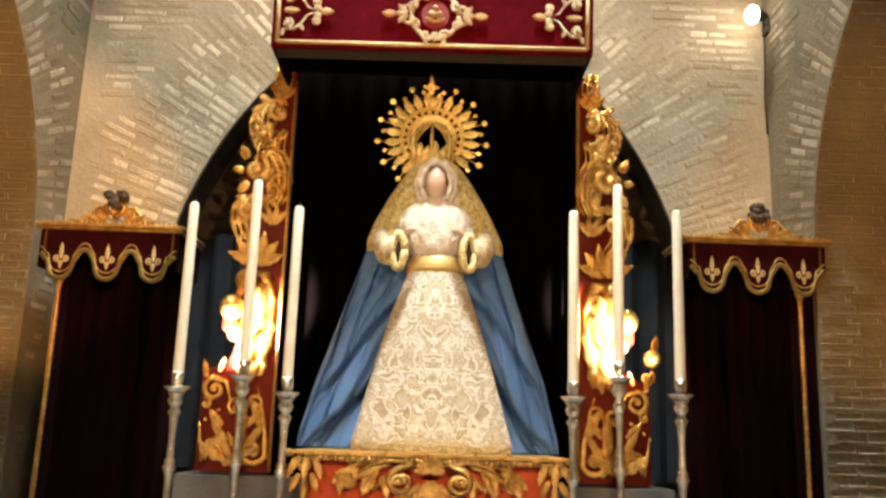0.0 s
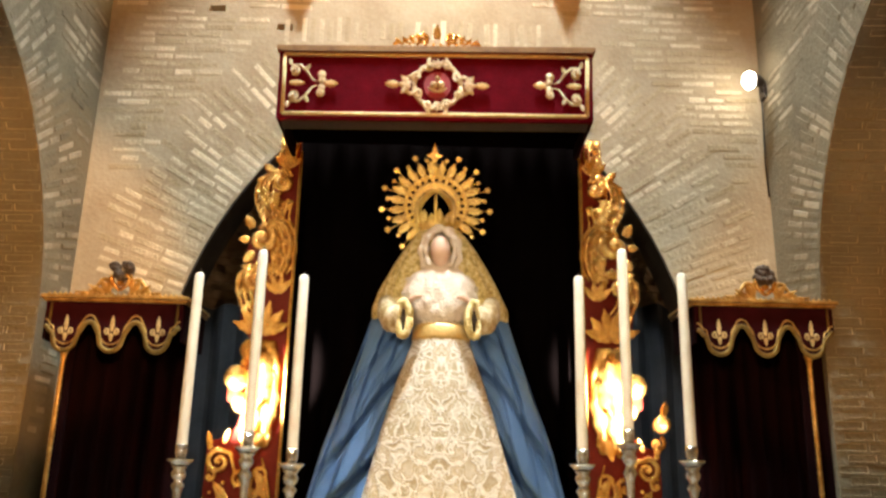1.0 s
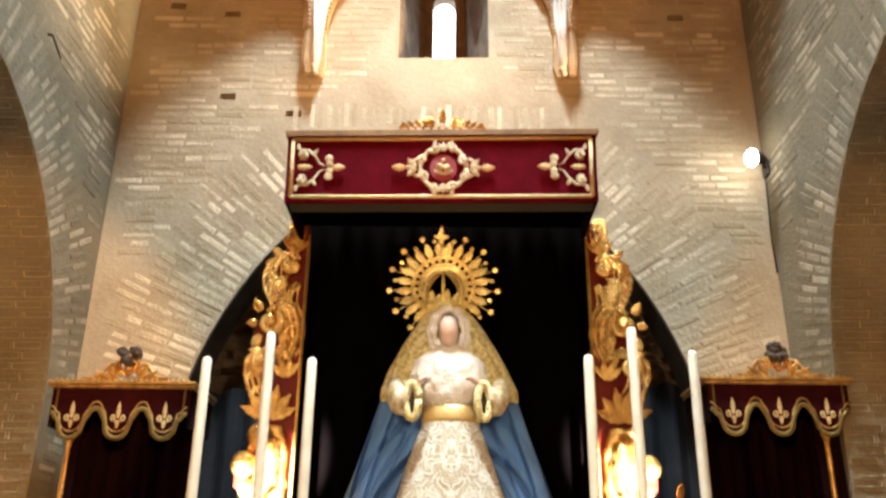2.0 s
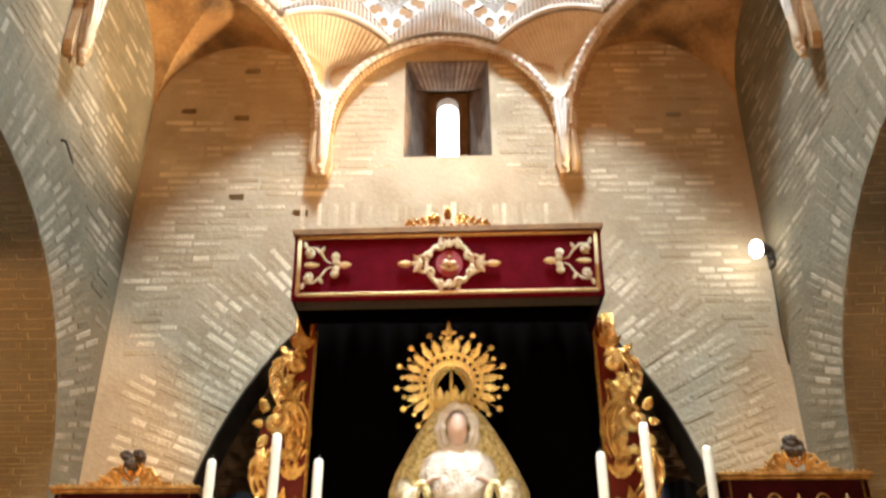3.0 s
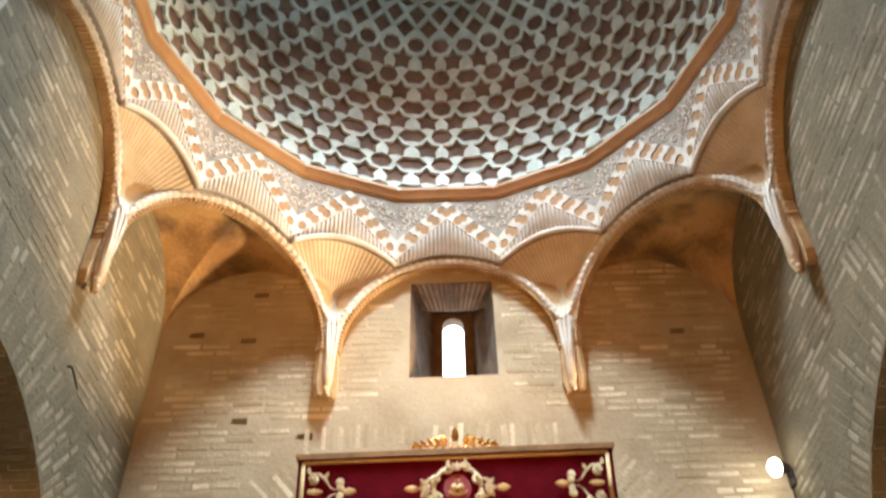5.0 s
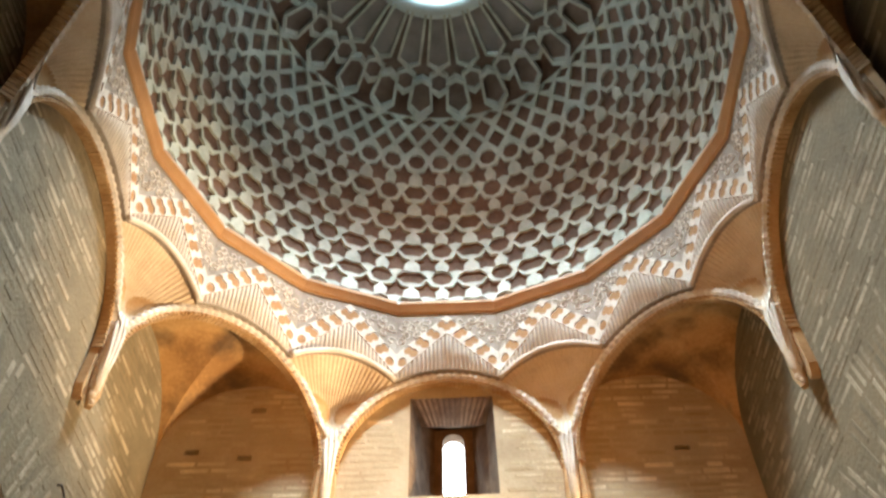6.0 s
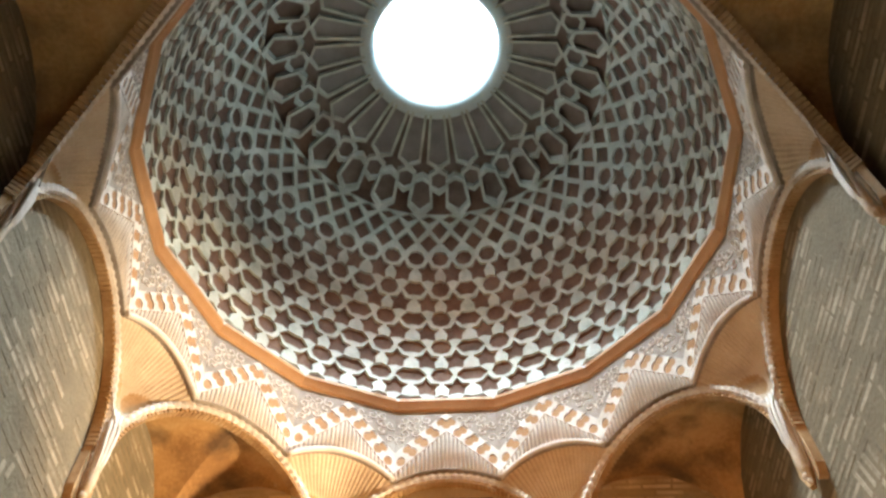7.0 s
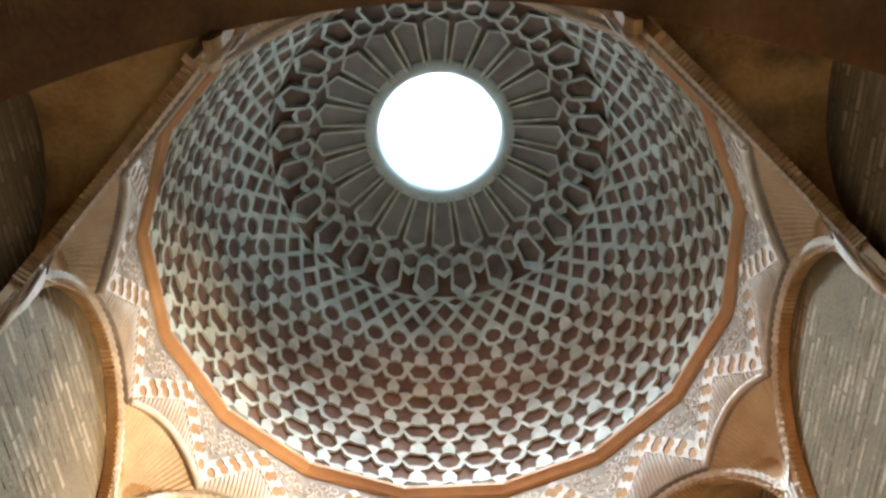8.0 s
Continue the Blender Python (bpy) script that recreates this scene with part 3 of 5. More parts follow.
for nm, me, half in (("petal_frame", petal, 0), ("boss_frame", boss, 0), ("pod_frame", pod, 0.5)):
    for k in range(24):
        c = new(nm, me[0])
        c.parent = lattice
        c.matrix_local = Matrix.Rotation(radians(15 * (k + half)), 4, "Z")
        p = new("panel", me[1])
        p.parent = c

# bluish pale colour imitates the glow of the sky on the rim
EYE_RIM = rough_paint("rim with bluish glare tint", [(0.5, 0.62, 0.66), (0.62, 0.74, 0.78)], 5, 0.7, bump=0.3)
bm = bmesh.new()
rim_prof = [(0.9, 11.32), (0.88, 11.25), (0.78, 11.27), (0.73, 11.3), (0.725, 11.95), (0.95, 11.95), (0.95, 11.4)]
rings = [[bm.verts.new((CX + r * math.cos(2 * math.pi * i / 64), CY + r * math.sin(2 * math.pi * i / 64), z)) for i in range(64)] for r, z in rim_prof]
for a, b in zip(rings, rings[1:]):
    for i in range(64):
        bm.faces.new((a[i], a[(i + 1) % 64], b[(i + 1) % 64], b[i])).smooth = True
thing("oculus_rim", bm, EYE_RIM, "pale rim round the round eye of the dome", "rim", kind="structure")


def glow(name, strength, colour):
    mat = bpy.data.materials.new(name)
    mat.use_nodes = True
    n = mat.node_tree.nodes
    e = n.new("ShaderNodeEmission")
    e.inputs[0].default_value, e.inputs[1].default_value = (*colour, 1), strength
    mat.node_tree.links.new(e.outputs[0], n["Material Output"].inputs[0])
    return mat


# bright overcast sky outside the eye of the dome and outside the slit
SKY_GLOW = glow("bright sky", 9, (0.9, 0.97, 1.0))
bm = bmesh.new()
box(bm, CX - 1.2, CX + 1.2, CY - 1.2, CY + 1.2, 12.0, 12.02)
thing("backdrop_sky_above", bm, SKY_GLOW, "bright white sky above the dome", "sky", kind="structure")
bm = bmesh.new()
box(bm, -0.9, 0.8, YB + 0.95, YB + 0.97, 5.4, 7.6)
thing("backdrop_sky_outside", bm, SKY_GLOW, "bright white sky outside the slit", "sky", kind="structure")

# ---- materials of the altar ----
def brocade(name):
    """Cream silk with mirrored scrolls in gold thread; white patches imitate highlights."""
    mat = bpy.data.materials.new(name)
    mat.use_nodes = True
    n, l = mat.node_tree.nodes, mat.node_tree.links
    bsdf = n["Principled BSDF"]
    bsdf.inputs["Roughness"].default_value = 0.5
    geo, cut, fold, join = n.new("ShaderNodeNewGeometry"), n.new("ShaderNodeSeparateXYZ"), n.new("ShaderNodeMath"), n.new("ShaderNodeCombineXYZ")
    l.new(geo.outputs["Position"], cut.inputs[0])
    shift = n.new("ShaderNodeMath")
    shift.inputs[1].default_value = -0.02
    l.new(cut.outputs["X"], shift.inputs[0])
    fold.operation = "ABSOLUTE"
    l.new(shift.outputs[0], fold.inputs[0])
    l.new(fold.outputs[0], join.inputs["X"])
    l.new(cut.outputs["Z"], join.inputs["Z"])
    big = n.new("ShaderNodeTexNoise")
    big.inputs["Scale"].default_value, big.inputs["Detail"].default_value, big.inputs["Distortion"].default_value = 12.0, 3.0, 0.9
    fine = n.new("ShaderNodeTexVoronoi")
    fine.inputs["Scale"].default_value = 34
    for t in (big, fine):
        l.new(join.outputs[0], t.inputs["Vector"])
    ramp = n.new("ShaderNodeValToRGB")
    # the whitest stop paints highlights into the silk
    stops = [(0.28, (0.56, 0.48, 0.34)), (0.36, (0.4, 0.29, 0.15)), (0.41, (0.62, 0.55, 0.42)), (0.48, (0.8, 0.76, 0.68)), (0.53, (0.42, 0.32, 0.17)), (0.57, (0.64, 0.57, 0.44)), (0.64, (0.48, 0.37, 0.22)), (0.7, (0.74, 0.69, 0.59))]
    el = ramp.color_ramp.elements
    el[0].position, el[0].color = stops[0][0], (*stops[0][1], 1)
    el[1].position, el[1].color = stops[-1][0], (*stops[-1][1], 1)
    for p, c in stops[1:-1]:
        e = el.new(p)
        e.color = (*c, 1)
    l.new(big.outputs["Fac"], ramp.inputs["Fac"])
    mix = n.new("ShaderNodeMix")
    mix.data_type, mix.blend_type = "RGBA", "MULTIPLY"
    mix.inputs["Factor"].default_value = 0.3
    soft = n.new("ShaderNodeMapRange")
    soft.inputs["From Max"].default_value, soft.inputs["To Min"].default_value, soft.inputs["To Max"].default_value = 0.5, 1.0, 0.55
    l.new(fine.outputs["Distance"], soft.inputs["Value"])
    l.new(ramp.outputs["Color"], mix.inputs["A"])
    l.new(soft.outputs["Result"], mix.inputs["B"])
    l.new(mix.outputs["Result"], bsdf.inputs["Base Color"])
    bump = n.new("ShaderNodeBump")
    bump.inputs["Strength"].default_value, bump.inputs["Distance"].default_value = 0.6, 0.01
    l.new(ramp.outputs["Color"], bump.inputs["Height"])
    l.new(bump.outputs["Normal"], bsdf.inputs["Normal"])
    return mat


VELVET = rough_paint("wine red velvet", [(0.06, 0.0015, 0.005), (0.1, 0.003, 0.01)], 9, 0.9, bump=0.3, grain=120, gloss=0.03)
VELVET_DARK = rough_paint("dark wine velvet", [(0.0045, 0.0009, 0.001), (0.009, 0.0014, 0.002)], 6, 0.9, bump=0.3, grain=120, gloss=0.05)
BLACK_CLOTH = rough_paint("black velvet", [(0.0012, 0.0008, 0.0008), (0.002, 0.0014, 0.0014)], 5, 0.95, bump=0.2, grain=150, gloss=0.0)
GREY_CLOTH = rough_paint("blue-grey cloth", [(0.012, 0.013, 0.016), (0.025, 0.027, 0.032)], 5, 0.9, bump=0.4, grain=90, gloss=0.2)
GOLD = rough_paint("gilded carving", [(0.48, 0.22, 0.05), (0.76, 0.4, 0.1), (0.95, 0.61, 0.22)], 16, 0.25, 0.8, bump=0.9, grain=70)
GOLD_DULL = rough_paint("dull old gilding", [(0.26, 0.13, 0.03), (0.46, 0.26, 0.075), (0.7, 0.45, 0.16)], 18, 0.36, 0.75, bump=0.5, grain=90)
BRAID_DULL = rough_paint("gold fringe darkened to shade and braid", [(0.14, 0.088, 0.022), (0.25, 0.165, 0.05)], 30, 0.42, 0.8, bump=0.6, grain=200)
VALANCE_RED = rough_paint("deep wine velvet", [(0.017, 0.0014, 0.0026), (0.032, 0.0026, 0.005)], 8, 0.85, bump=0.3, grain=120, gloss=0.08)
GOLD_BRIGHT = rough_paint("polished gilt metal", [(0.88, 0.6, 0.18), (1.0, 0.8, 0.36)], 45, 0.2, 0.8, bump=0.5, grain=140)
GOLD_THREAD = rough_paint("gold braid", [(0.44, 0.29, 0.11), (0.62, 0.45, 0.21)], 30, 0.6, 0.1, bump=0.6, grain=200)
EMBROIDERY = rough_paint("cream and silver embroidery", [(0.34, 0.24, 0.1), (0.52, 0.41, 0.23), (0.62, 0.55, 0.4)], 40, 0.6, 0.1, bump=0.8, grain=220)
RED_WOOD = rough_paint("red lacquered board", [(0.11, 0.008, 0.004), (0.18, 0.016, 0.007)], 5, 0.5, bump=0.2, grain=60, gloss=0.12)
ORANGE_WOOD = rough_paint("orange-red lacquered wood", [(0.5, 0.06, 0.018), (0.64, 0.095, 0.03)], 6, 0.4, bump=0.2, grain=60, gloss=0.2)
SILVER = rough_paint("chased silver", [(0.42, 0.39, 0.34), (0.8, 0.77, 0.7)], 30, 0.14, 1.0, bump=0.5, grain=120)
WAX = rough_paint("cream wax", [(0.74, 0.68, 0.55), (0.85, 0.8, 0.68)], 8, 0.45, bump=0.15, grain=60, stain=((0.7, 0.45, 0.32), 9, 0.25))
STONE = rough_paint("dark grey stone", [(0.08, 0.075, 0.07), (0.16, 0.15, 0.14)], 5, 0.7, bump=0.4)
BLUE = rough_paint("blue satin mantle", [(0.075, 0.17, 0.38), (0.11, 0.215, 0.44)], 4, 0.75, bump=0.2, grain=160, gloss=0.12)
DRESS = brocade("cream brocade with gold embroidery")
LACE = rough_paint("gold lace", [(0.42, 0.31, 0.1), (0.72, 0.58, 0.24), (0.85, 0.77, 0.5)], 34, 0.5, 0.1, bump=1.0, grain=90, spread=0.15)
TULLE = rough_paint("white tulle", [(0.68, 0.57, 0.45), (0.84, 0.76, 0.66)], 16, 0.8, bump=1.0, grain=70)
SKIN = rough_paint("painted carved wood", [(0.66, 0.43, 0.31), (0.74, 0.52, 0.4)], 10, 0.4, bump=0.05)
IRON = rough_paint("dark iron", [(0.03, 0.025, 0.02), (0.06, 0.05, 0.045)], 10, 0.5, 0.6, bump=0.2)
ROSE = rough_paint("dark dried roses", [(0.03, 0.022, 0.012), (0.075, 0.045, 0.026)], 30, 0.8, bump=0.8, grain=80)


# ---- carved ornament, in the plane of x and z, facing -y ----
def spiral(bm, x, z, r, turns, start, way, w, y=0.0, tail=(), flat=0.8, segs=6):
    """A tapered volute that winds out from its eye; tail: further points from its outer end."""
    n = max(8, int(turns * 14))
    pts, rad = [], []
    for i in range(n + 1):
        q = i / n
        a = radians(start) + way * 2 * math.pi * turns * (q - 1)
        rr = r * (0.12 + 0.88 * q)
        pts.append((x + rr * math.cos(a), y - 0.35 * w * (1 - q), z + rr * math.sin(a)))
        rad.append(w * (0.55 + 0.45 * q))
    for k, p in enumerate(tail):
        pts.append((p[0], y, p[1]))
        rad.append(w * (1 - 0.75 * (k + 1) / len(tail)))
    sweep(bm, pts, rad, segs, flat)
    bmesh.ops.create_icosphere(bm, subdivisions=1, radius=w * 0.95, matrix=Matrix.Translation((x, y - 0.3 * w, z)))


def leaf(bm, x, z, deg, length, w, y=0.0, curl=0.4):
    """A pointed leaf with a ridge and lobed edge, its tip curling forward."""
    m = Matrix.Translation((x, y, z)) @ Matrix.Rotation(radians(-deg), 4, "Y")
    n, rows = 7, []
    for i in range(n + 1):
        q = i / n
        half = w * math.sin(math.pi * min(0.97, 0.12 + 0.88 * q)) ** 0.7 * (1.12 if i % 2 else 0.85)
        lift = -0.35 * w - curl * length * q * q * 0.35
        rows.append([bm.verts.new(m @ Vector((length * q, yy + lift, s * half))) for s, yy in ((-1, 0.25 * w), (-0.45, -0.3 * w), (0, 0.1 * w), (0.45, -0.3 * w), (1, 0.25 * w))])
    for a, b in zip(rows, rows[1:]):
        for k in range(4):
            bm.faces.new((a[k], a[k + 1], b[k + 1], b[k])).smooth = True


def ball(bm, x, y, z, r, sub=2):
    bmesh.ops.create_icosphere(bm, subdivisions=sub, radius=r, matrix=Matrix.Translation((x, y, z)))


# ---- altar block that carries everything ----
bm = bmesh.new()
box(bm, -1.62, 1.6, 4.3, YB + 0.3, 0, 0.98)
box(bm, -1.66, 1.64, 4.26, YB + 0.3, 0.984, 1.04)
thing("altar", bm, STONE, "dark grey stone altar block", "altar")
bm = bmesh.new()
box(bm, -1.56, 1.56, 5.55, YB + 0.3, 1.044, 1.3)
thing("altar_step", bm, STONE, "dark grey stone step on the altar", "step")

# cloth hanging in the niche
for x0, x1, zt in ((-1.96, -1.0, 3.02), (0.98, 1.98, 3.1)):
    bm = bmesh.new()
    n = 30
    top = []
    for i in range(n + 1):
        x = x0 + (x1 - x0) * i / n
        y = YB + 0.3 + 0.03 * math.sin(i * 1.1)
        top.append([bm.verts.new((x, y + d, z)) for z in (1.3, zt + 0.02 * math.sin(i * 0.7)) for d in (0, 0.012)])
    for a, b in zip(top, top[1:]):
        for p, q in ((0, 2), (2, 3), (3, 1), (1, 0)):
            bm.faces.new((a[p], a[q], b[q], b[p]))
    thing("niche_curtain", bm, GREY_CLOTH, "dark blue-grey cloth hanging in the niche", "curtain", "niche curtains")

# ---- retable: black velvet ground between two gilded wings, under a canopy ----
retable = empty("retable", Matrix.Translation((0, 5.62, 1.3)), "black velvet ground between red boards with gilded carving", "retable")
retable_inv = Matrix.Translation((0, -5.62, -1.3))


def local_part(name, bm, mats, parent, inv, label=""):
    bm.transform(inv)
    return part(name, bm, mats, parent, label)


bm = bmesh.new()
n, cols = 60, []
for i in range(n + 1):
    x = -1.02 + 2.0 * i / n
    y = 5.74 + 0.018 * math.sin(i * 1.3) + 0.01 * math.sin(i * 0.47)
    cols.append([bm.verts.new((x, yy, z)) for z in (1.3, 4.35) for yy in (y, 5.8)])
for a, b in zip(cols, cols[1:]):
    for p, q in ((0, 2), (2, 3), (3, 1), (1, 0)):
        bm.faces.new((a[p], a[q], b[q], b[p])).smooth = True
local_part("velvet_ground", bm, BLACK_CLOTH, retable, retable_inv, "black velvet hanging in soft folds")


def wing_outline(s, x0):
    """Outer edge of a wing, from its inner edge x0 outwards."""
    w = [(0.0, 4.06), (0.11, 4.1), (0.15, 4.0), (0.1, 3.9), (0.16, 3.83), (0.25, 3.72), (0.24, 3.52), (0.22, 3.42), (0.3, 3.32), (0.33, 3.18), (0.27, 3.02), (0.33, 2.86), (0.31, 2.7), (0.24, 2.62), (0.27, 2.48), (0.36, 2.36), (0.36, 2.22), (0.26, 2.14), (0.28, 2.05), (0.36, 1.98), (0.46, 1.95), (0.46, 1.32), (0.0, 1.32)]
    return [(x0 + s * a, z) for a, z in w]


def wing(s, x0):
    bm = bmesh.new()
    o = wing_outline(s, x0)
    plate(bm, o if s < 0 else o[::-1], (), 0.05, lambda x, y, z: (x, 5.64 + y, z))
    board = local_part("wing_board", bm, RED_WOOD, retable, retable_inv, "red lacquered board with a wavy edge")
    y = 5.625

    def X(a):
        return x0 + s * a

    def D(deg):
        return deg if s > 0 else 180 - deg

    def volute(*items):
        for kind, *p in items:
            bm = bmesh.new()
            if kind == "s":
                a, z, r, turns, start, way, w, tail = p
                heavy = 1.15 if z > 2.7 else 1.0
                spiral(bm, X(a), z, r, turns, D(start), way * s, w * heavy, y, [(X(ta), tz) for ta, tz in tail])
                if z > 2.7:
                    # combed strands beside the main one, and slender lobes along its back
                    for off, deep, thin in ((-0.04, 0.012, 0.8), (0.036, 0.008, 0.7), (-0.075, 0.004, 0.55)):
                        sweep(bm, [(X(a + off * 0.6), y - deep, z + r * 0.7)] + [(X(ta + off), y - deep, tz - 0.35 * off) for ta, tz in tail], [w * thin * (1 - 0.1 * q) for q in range(len(tail) + 1)], 6, 0.8)
                    for (ta, tz), (tb, tc) in zip(tail, tail[1:]):
                        way_deg = math.degrees(math.atan2(tc - tz, tb - ta))
                        for turn in (38, -38):
                            leaf(bm, X(ta), tz, D(way_deg + turn), 0.08, 0.016, y - 0.012, 0.6)
                local_part("scroll", bm, GOLD, board, retable_inv, "gilded carved scroll")
            elif kind == "l":
                a, z, deg, ln, w = p
                leaf(bm, X(a), z, D(deg), ln, w, y)
                local_part("acanthus_leaf", bm, GOLD, board, retable_inv, "gilded carved leaf")
            else:
                a, z, r = p
                ball(bm, X(a), y - 0.01, z, r)
                local_part("bead", bm, GOLD, board, retable_inv, "gilded round boss")
    # crest: a small volute over a palmette
    volute(("s", 0.1, 4.05, 0.05, 1.1, -60, 1, 0.02, [(0.09, 3.97), (0.1, 3.9)]))
    volute(*[("l", 0.08, 3.83, 90 + d, 0.15 - 0.0006 * abs(d), 0.026) for d in (-48, -24, 0, 26, 52)])
    # upper C-scroll with two inner curls
    volute(("s", 0.09, 3.72, 0.062, 1.2, 60, 1, 0.03, [(0.15, 3.8), (0.21, 3.76), (0.245, 3.68), (0.24, 3.58), (0.205, 3.49), (0.16, 3.42)]),
           ("s", 0.15, 3.6, 0.045, 1.1, 40, 1, 0.022, [(0.2, 3.62), (0.215, 3.54), (0.19, 3.46)]),
           ("s", 0.07, 3.56, 0.036, 1.1, 120, -1, 0.02, [(0.11, 3.52), (0.12, 3.45), (0.11, 3.39)]),
           ("l", 0.17, 3.79, 40, 0.09, 0.03), ("l", 0.1, 3.45, 60, 0.1, 0.028), ("l", 0.17, 3.5, 110, 0.12, 0.03))
    # great middle scroll and the one that turns back under it
    volute(("s", 0.21, 3.31, 0.085, 1.25, 120, -1, 0.038, [(0.17, 3.43), (0.11, 3.4), (0.065, 3.31), (0.055, 3.2), (0.075, 3.1), (0.11, 3.03)]),
           ("s", 0.24, 3.02, 0.075, 1.2, 60, 1, 0.034, [(0.26, 3.12), (0.31, 3.06), (0.315, 2.96), (0.28, 2.86), (0.22, 2.78)]),
           ("s", 0.12, 3.2, 0.05, 1.0, 100, -1, 0.024, [(0.09, 3.14), (0.12, 3.06)]),
           ("l", 0.28, 3.38, 60, 0.1, 0.035), ("l", 0.27, 3.22, -60, 0.1, 0.035), ("l", 0.3, 3.3, 0, 0.07, 0.03), ("l", 0.2, 3.13, -150, 0.1, 0.03))
    volute(*[("l", 0.08, 2.93, 90 + d, 0.13, 0.026) for d in (-50, -20, 12, 44)])
    # acanthus burst
    volute(*[("l", 0.17, 2.66, 90 + d, 0.22 - 0.0004 * abs(d), 0.04) for d in (-70, -42, -15, 14, 44, 72)])
    # shell-like bosses and the hanging leaf beside the candles
    volute(("b", 0.3, 2.36, 0.088), ("b", 0.255, 2.2, 0.068), ("b", 0.22, 2.54, 0.082), ("b", 0.26, 2.46, 0.03),
           ("s", 0.12, 2.5, 0.09, 1.1, 100, 1, 0.045, [(0.05, 2.42), (0.05, 2.3), (0.07, 2.18)]),
           ("l", 0.14, 2.5, -88, 0.36, 0.1), ("l", 0.08, 2.4, -92, 0.4, 0.06), ("l", 0.2, 2.3, -98, 0.32, 0.07), ("l", 0.12, 2.12, -85, 0.24, 0.05), ("l", 0.2, 1.9, 80, 0.2, 0.04), ("l", 0.1, 1.92, 100, 0.16, 0.04))
    volute(("s", 0.37, 1.83, 0.075, 1.4, 80, 1, 0.024, [(0.3, 1.88), (0.27, 1.78), (0.26, 1.66)]), ("s", 0.1, 1.45, 0.085, 1.4, 200, -1, 0.026, [(0.03, 1.56), (0.06, 1.72), (0.1, 1.86)]),
           ("s", 0.34, 1.43, 0.08, 1.3, -40, -1, 0.024, [(0.44, 1.52), (0.45, 1.62)]), ("s", 0.23, 1.72, 0.06, 1.2, 150, 1, 0.022, [(0.2, 1.64), (0.21, 1.52), (0.2, 1.4)]), ("s", 0.1, 1.75, 0.05, 1.2, 30, -1, 0.018, [(0.16, 1.68), (0.18, 1.56)]), ("l", 0.2, 1.4, 98, 0.34, 0.035), ("l", 0.23, 1.4, 62, 0.32, 0.032), ("l", 0.18, 1.42, 125, 0.26, 0.032), ("l", 0.26, 1.38, 35, 0.22, 0.03), ("l", 0.3, 1.6, 50, 0.14, 0.025), ("l", 0.15, 1.6, 130, 0.14, 0.025),
           ("l", 0.28, 1.36, 150, 0.26, 0.03), ("l", 0.42, 1.38, 120, 0.2, 0.026), ("l", 0.06, 1.6, 70, 0.2, 0.03), ("l", 0.4, 1.5, 170, 0.16, 0.024), ("l", 0.14, 1.36, 60, 0.24, 0.028), ("s", 0.42, 1.74, 0.04, 1.2, 60, -1, 0.016, []), ("s", 0.16, 1.62, 0.045, 1.2, 120, 1, 0.016, []), ("l", 0.43, 1.9, 80, 0.12, 0.022), ("l", 0.35, 1.94, 110, 0.1, 0.02),
           ("b", 0.33, 1.7, 0.016), ("b", 0.37, 1.67, 0.014), ("b", 0.41, 1.64, 0.016), ("b", 0.45, 1.6, 0.013))
    if s > 0:
        # the curl and the lit knob that rise past the outer edge
        volute(("b", 0.475, 2.12, 0.06), ("l", 0.49, 2.17, 82, 0.1, 0.026), ("s", 0.44, 2.0, 0.052, 1.3, 60, 1, 0.016, []))
    bm = bmesh.new()
    sweep(bm, [(X(-0.012), 5.62, 1.32), (X(-0.012), 5.62, 3.95)], 0.014, 8)
    local_part("gilt_edge", bm, GOLD, board, retable_inv, "thin gilt edging rod")


wing(-1, -1.0)
wing(1, 0.975)

# ---- the great canopy ----
canopy = empty("canopy", Matrix.Translation((-0.04, 5.1, 3.95)), "wine red velvet canopy with gold braid and embroidered ornaments", "canopy")
canopy_inv = Matrix.Translation((0.04, -5.1, -3.95))
CX0, CX1 = -1.078, 0.965
bm = bmesh.new()
plate(bm, [(CX0, 3.965), (CX1, 3.99), (CX1 + 0.012, 4.5), (CX0 - 0.012, 4.465)], (), 0.03, lambda x, y, z: (x, 5.1 + y, z))
valance = local_part("front_valance", bm, VELVET, canopy, canopy_inv, "wine red velvet panel")
# side cloths toned near black for the dark under the canopy
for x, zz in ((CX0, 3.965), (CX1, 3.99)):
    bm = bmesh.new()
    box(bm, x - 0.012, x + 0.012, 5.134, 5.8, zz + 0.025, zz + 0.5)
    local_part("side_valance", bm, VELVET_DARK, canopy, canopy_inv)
bm = bmesh.new()
for a, b, c, d in ((0.0, 0.07, 0.0, 0.02), (0.012, 0.05, -0.02, 0.0)):
    v = [bm.verts.new((x, y, (4.5 if x > 0 else 4.465) + z)) for x in (CX0 + a - 0.03, CX1 - a + 0.03) for y in (5.08, 5.82) for z in (c, d)]
    for f in ((0, 1, 3, 2), (4, 6, 7, 5), (0, 4, 5, 1), (2, 3, 7, 6), (0, 2, 6, 4), (1, 5, 7, 3)):
        bm.faces.new([v[i] for i in f])
local_part("cornice", bm, rough_paint("dark gilt moulding", [(0.16, 0.08, 0.03), (0.3, 0.17, 0.06)], 12, 0.5, 0.3, bump=0.3), canopy, canopy_inv, "brown gilt wooden cornice")
bm = bmesh.new()
box(bm, CX0 + 0.014, CX1 - 0.014, 5.134, 5.8, 4.1, 4.13)
local_part("roof_cloth", bm, BLACK_CLOTH, canopy, canopy_inv)
# inner fringe coloured near black for the shade under the valance
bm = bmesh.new()
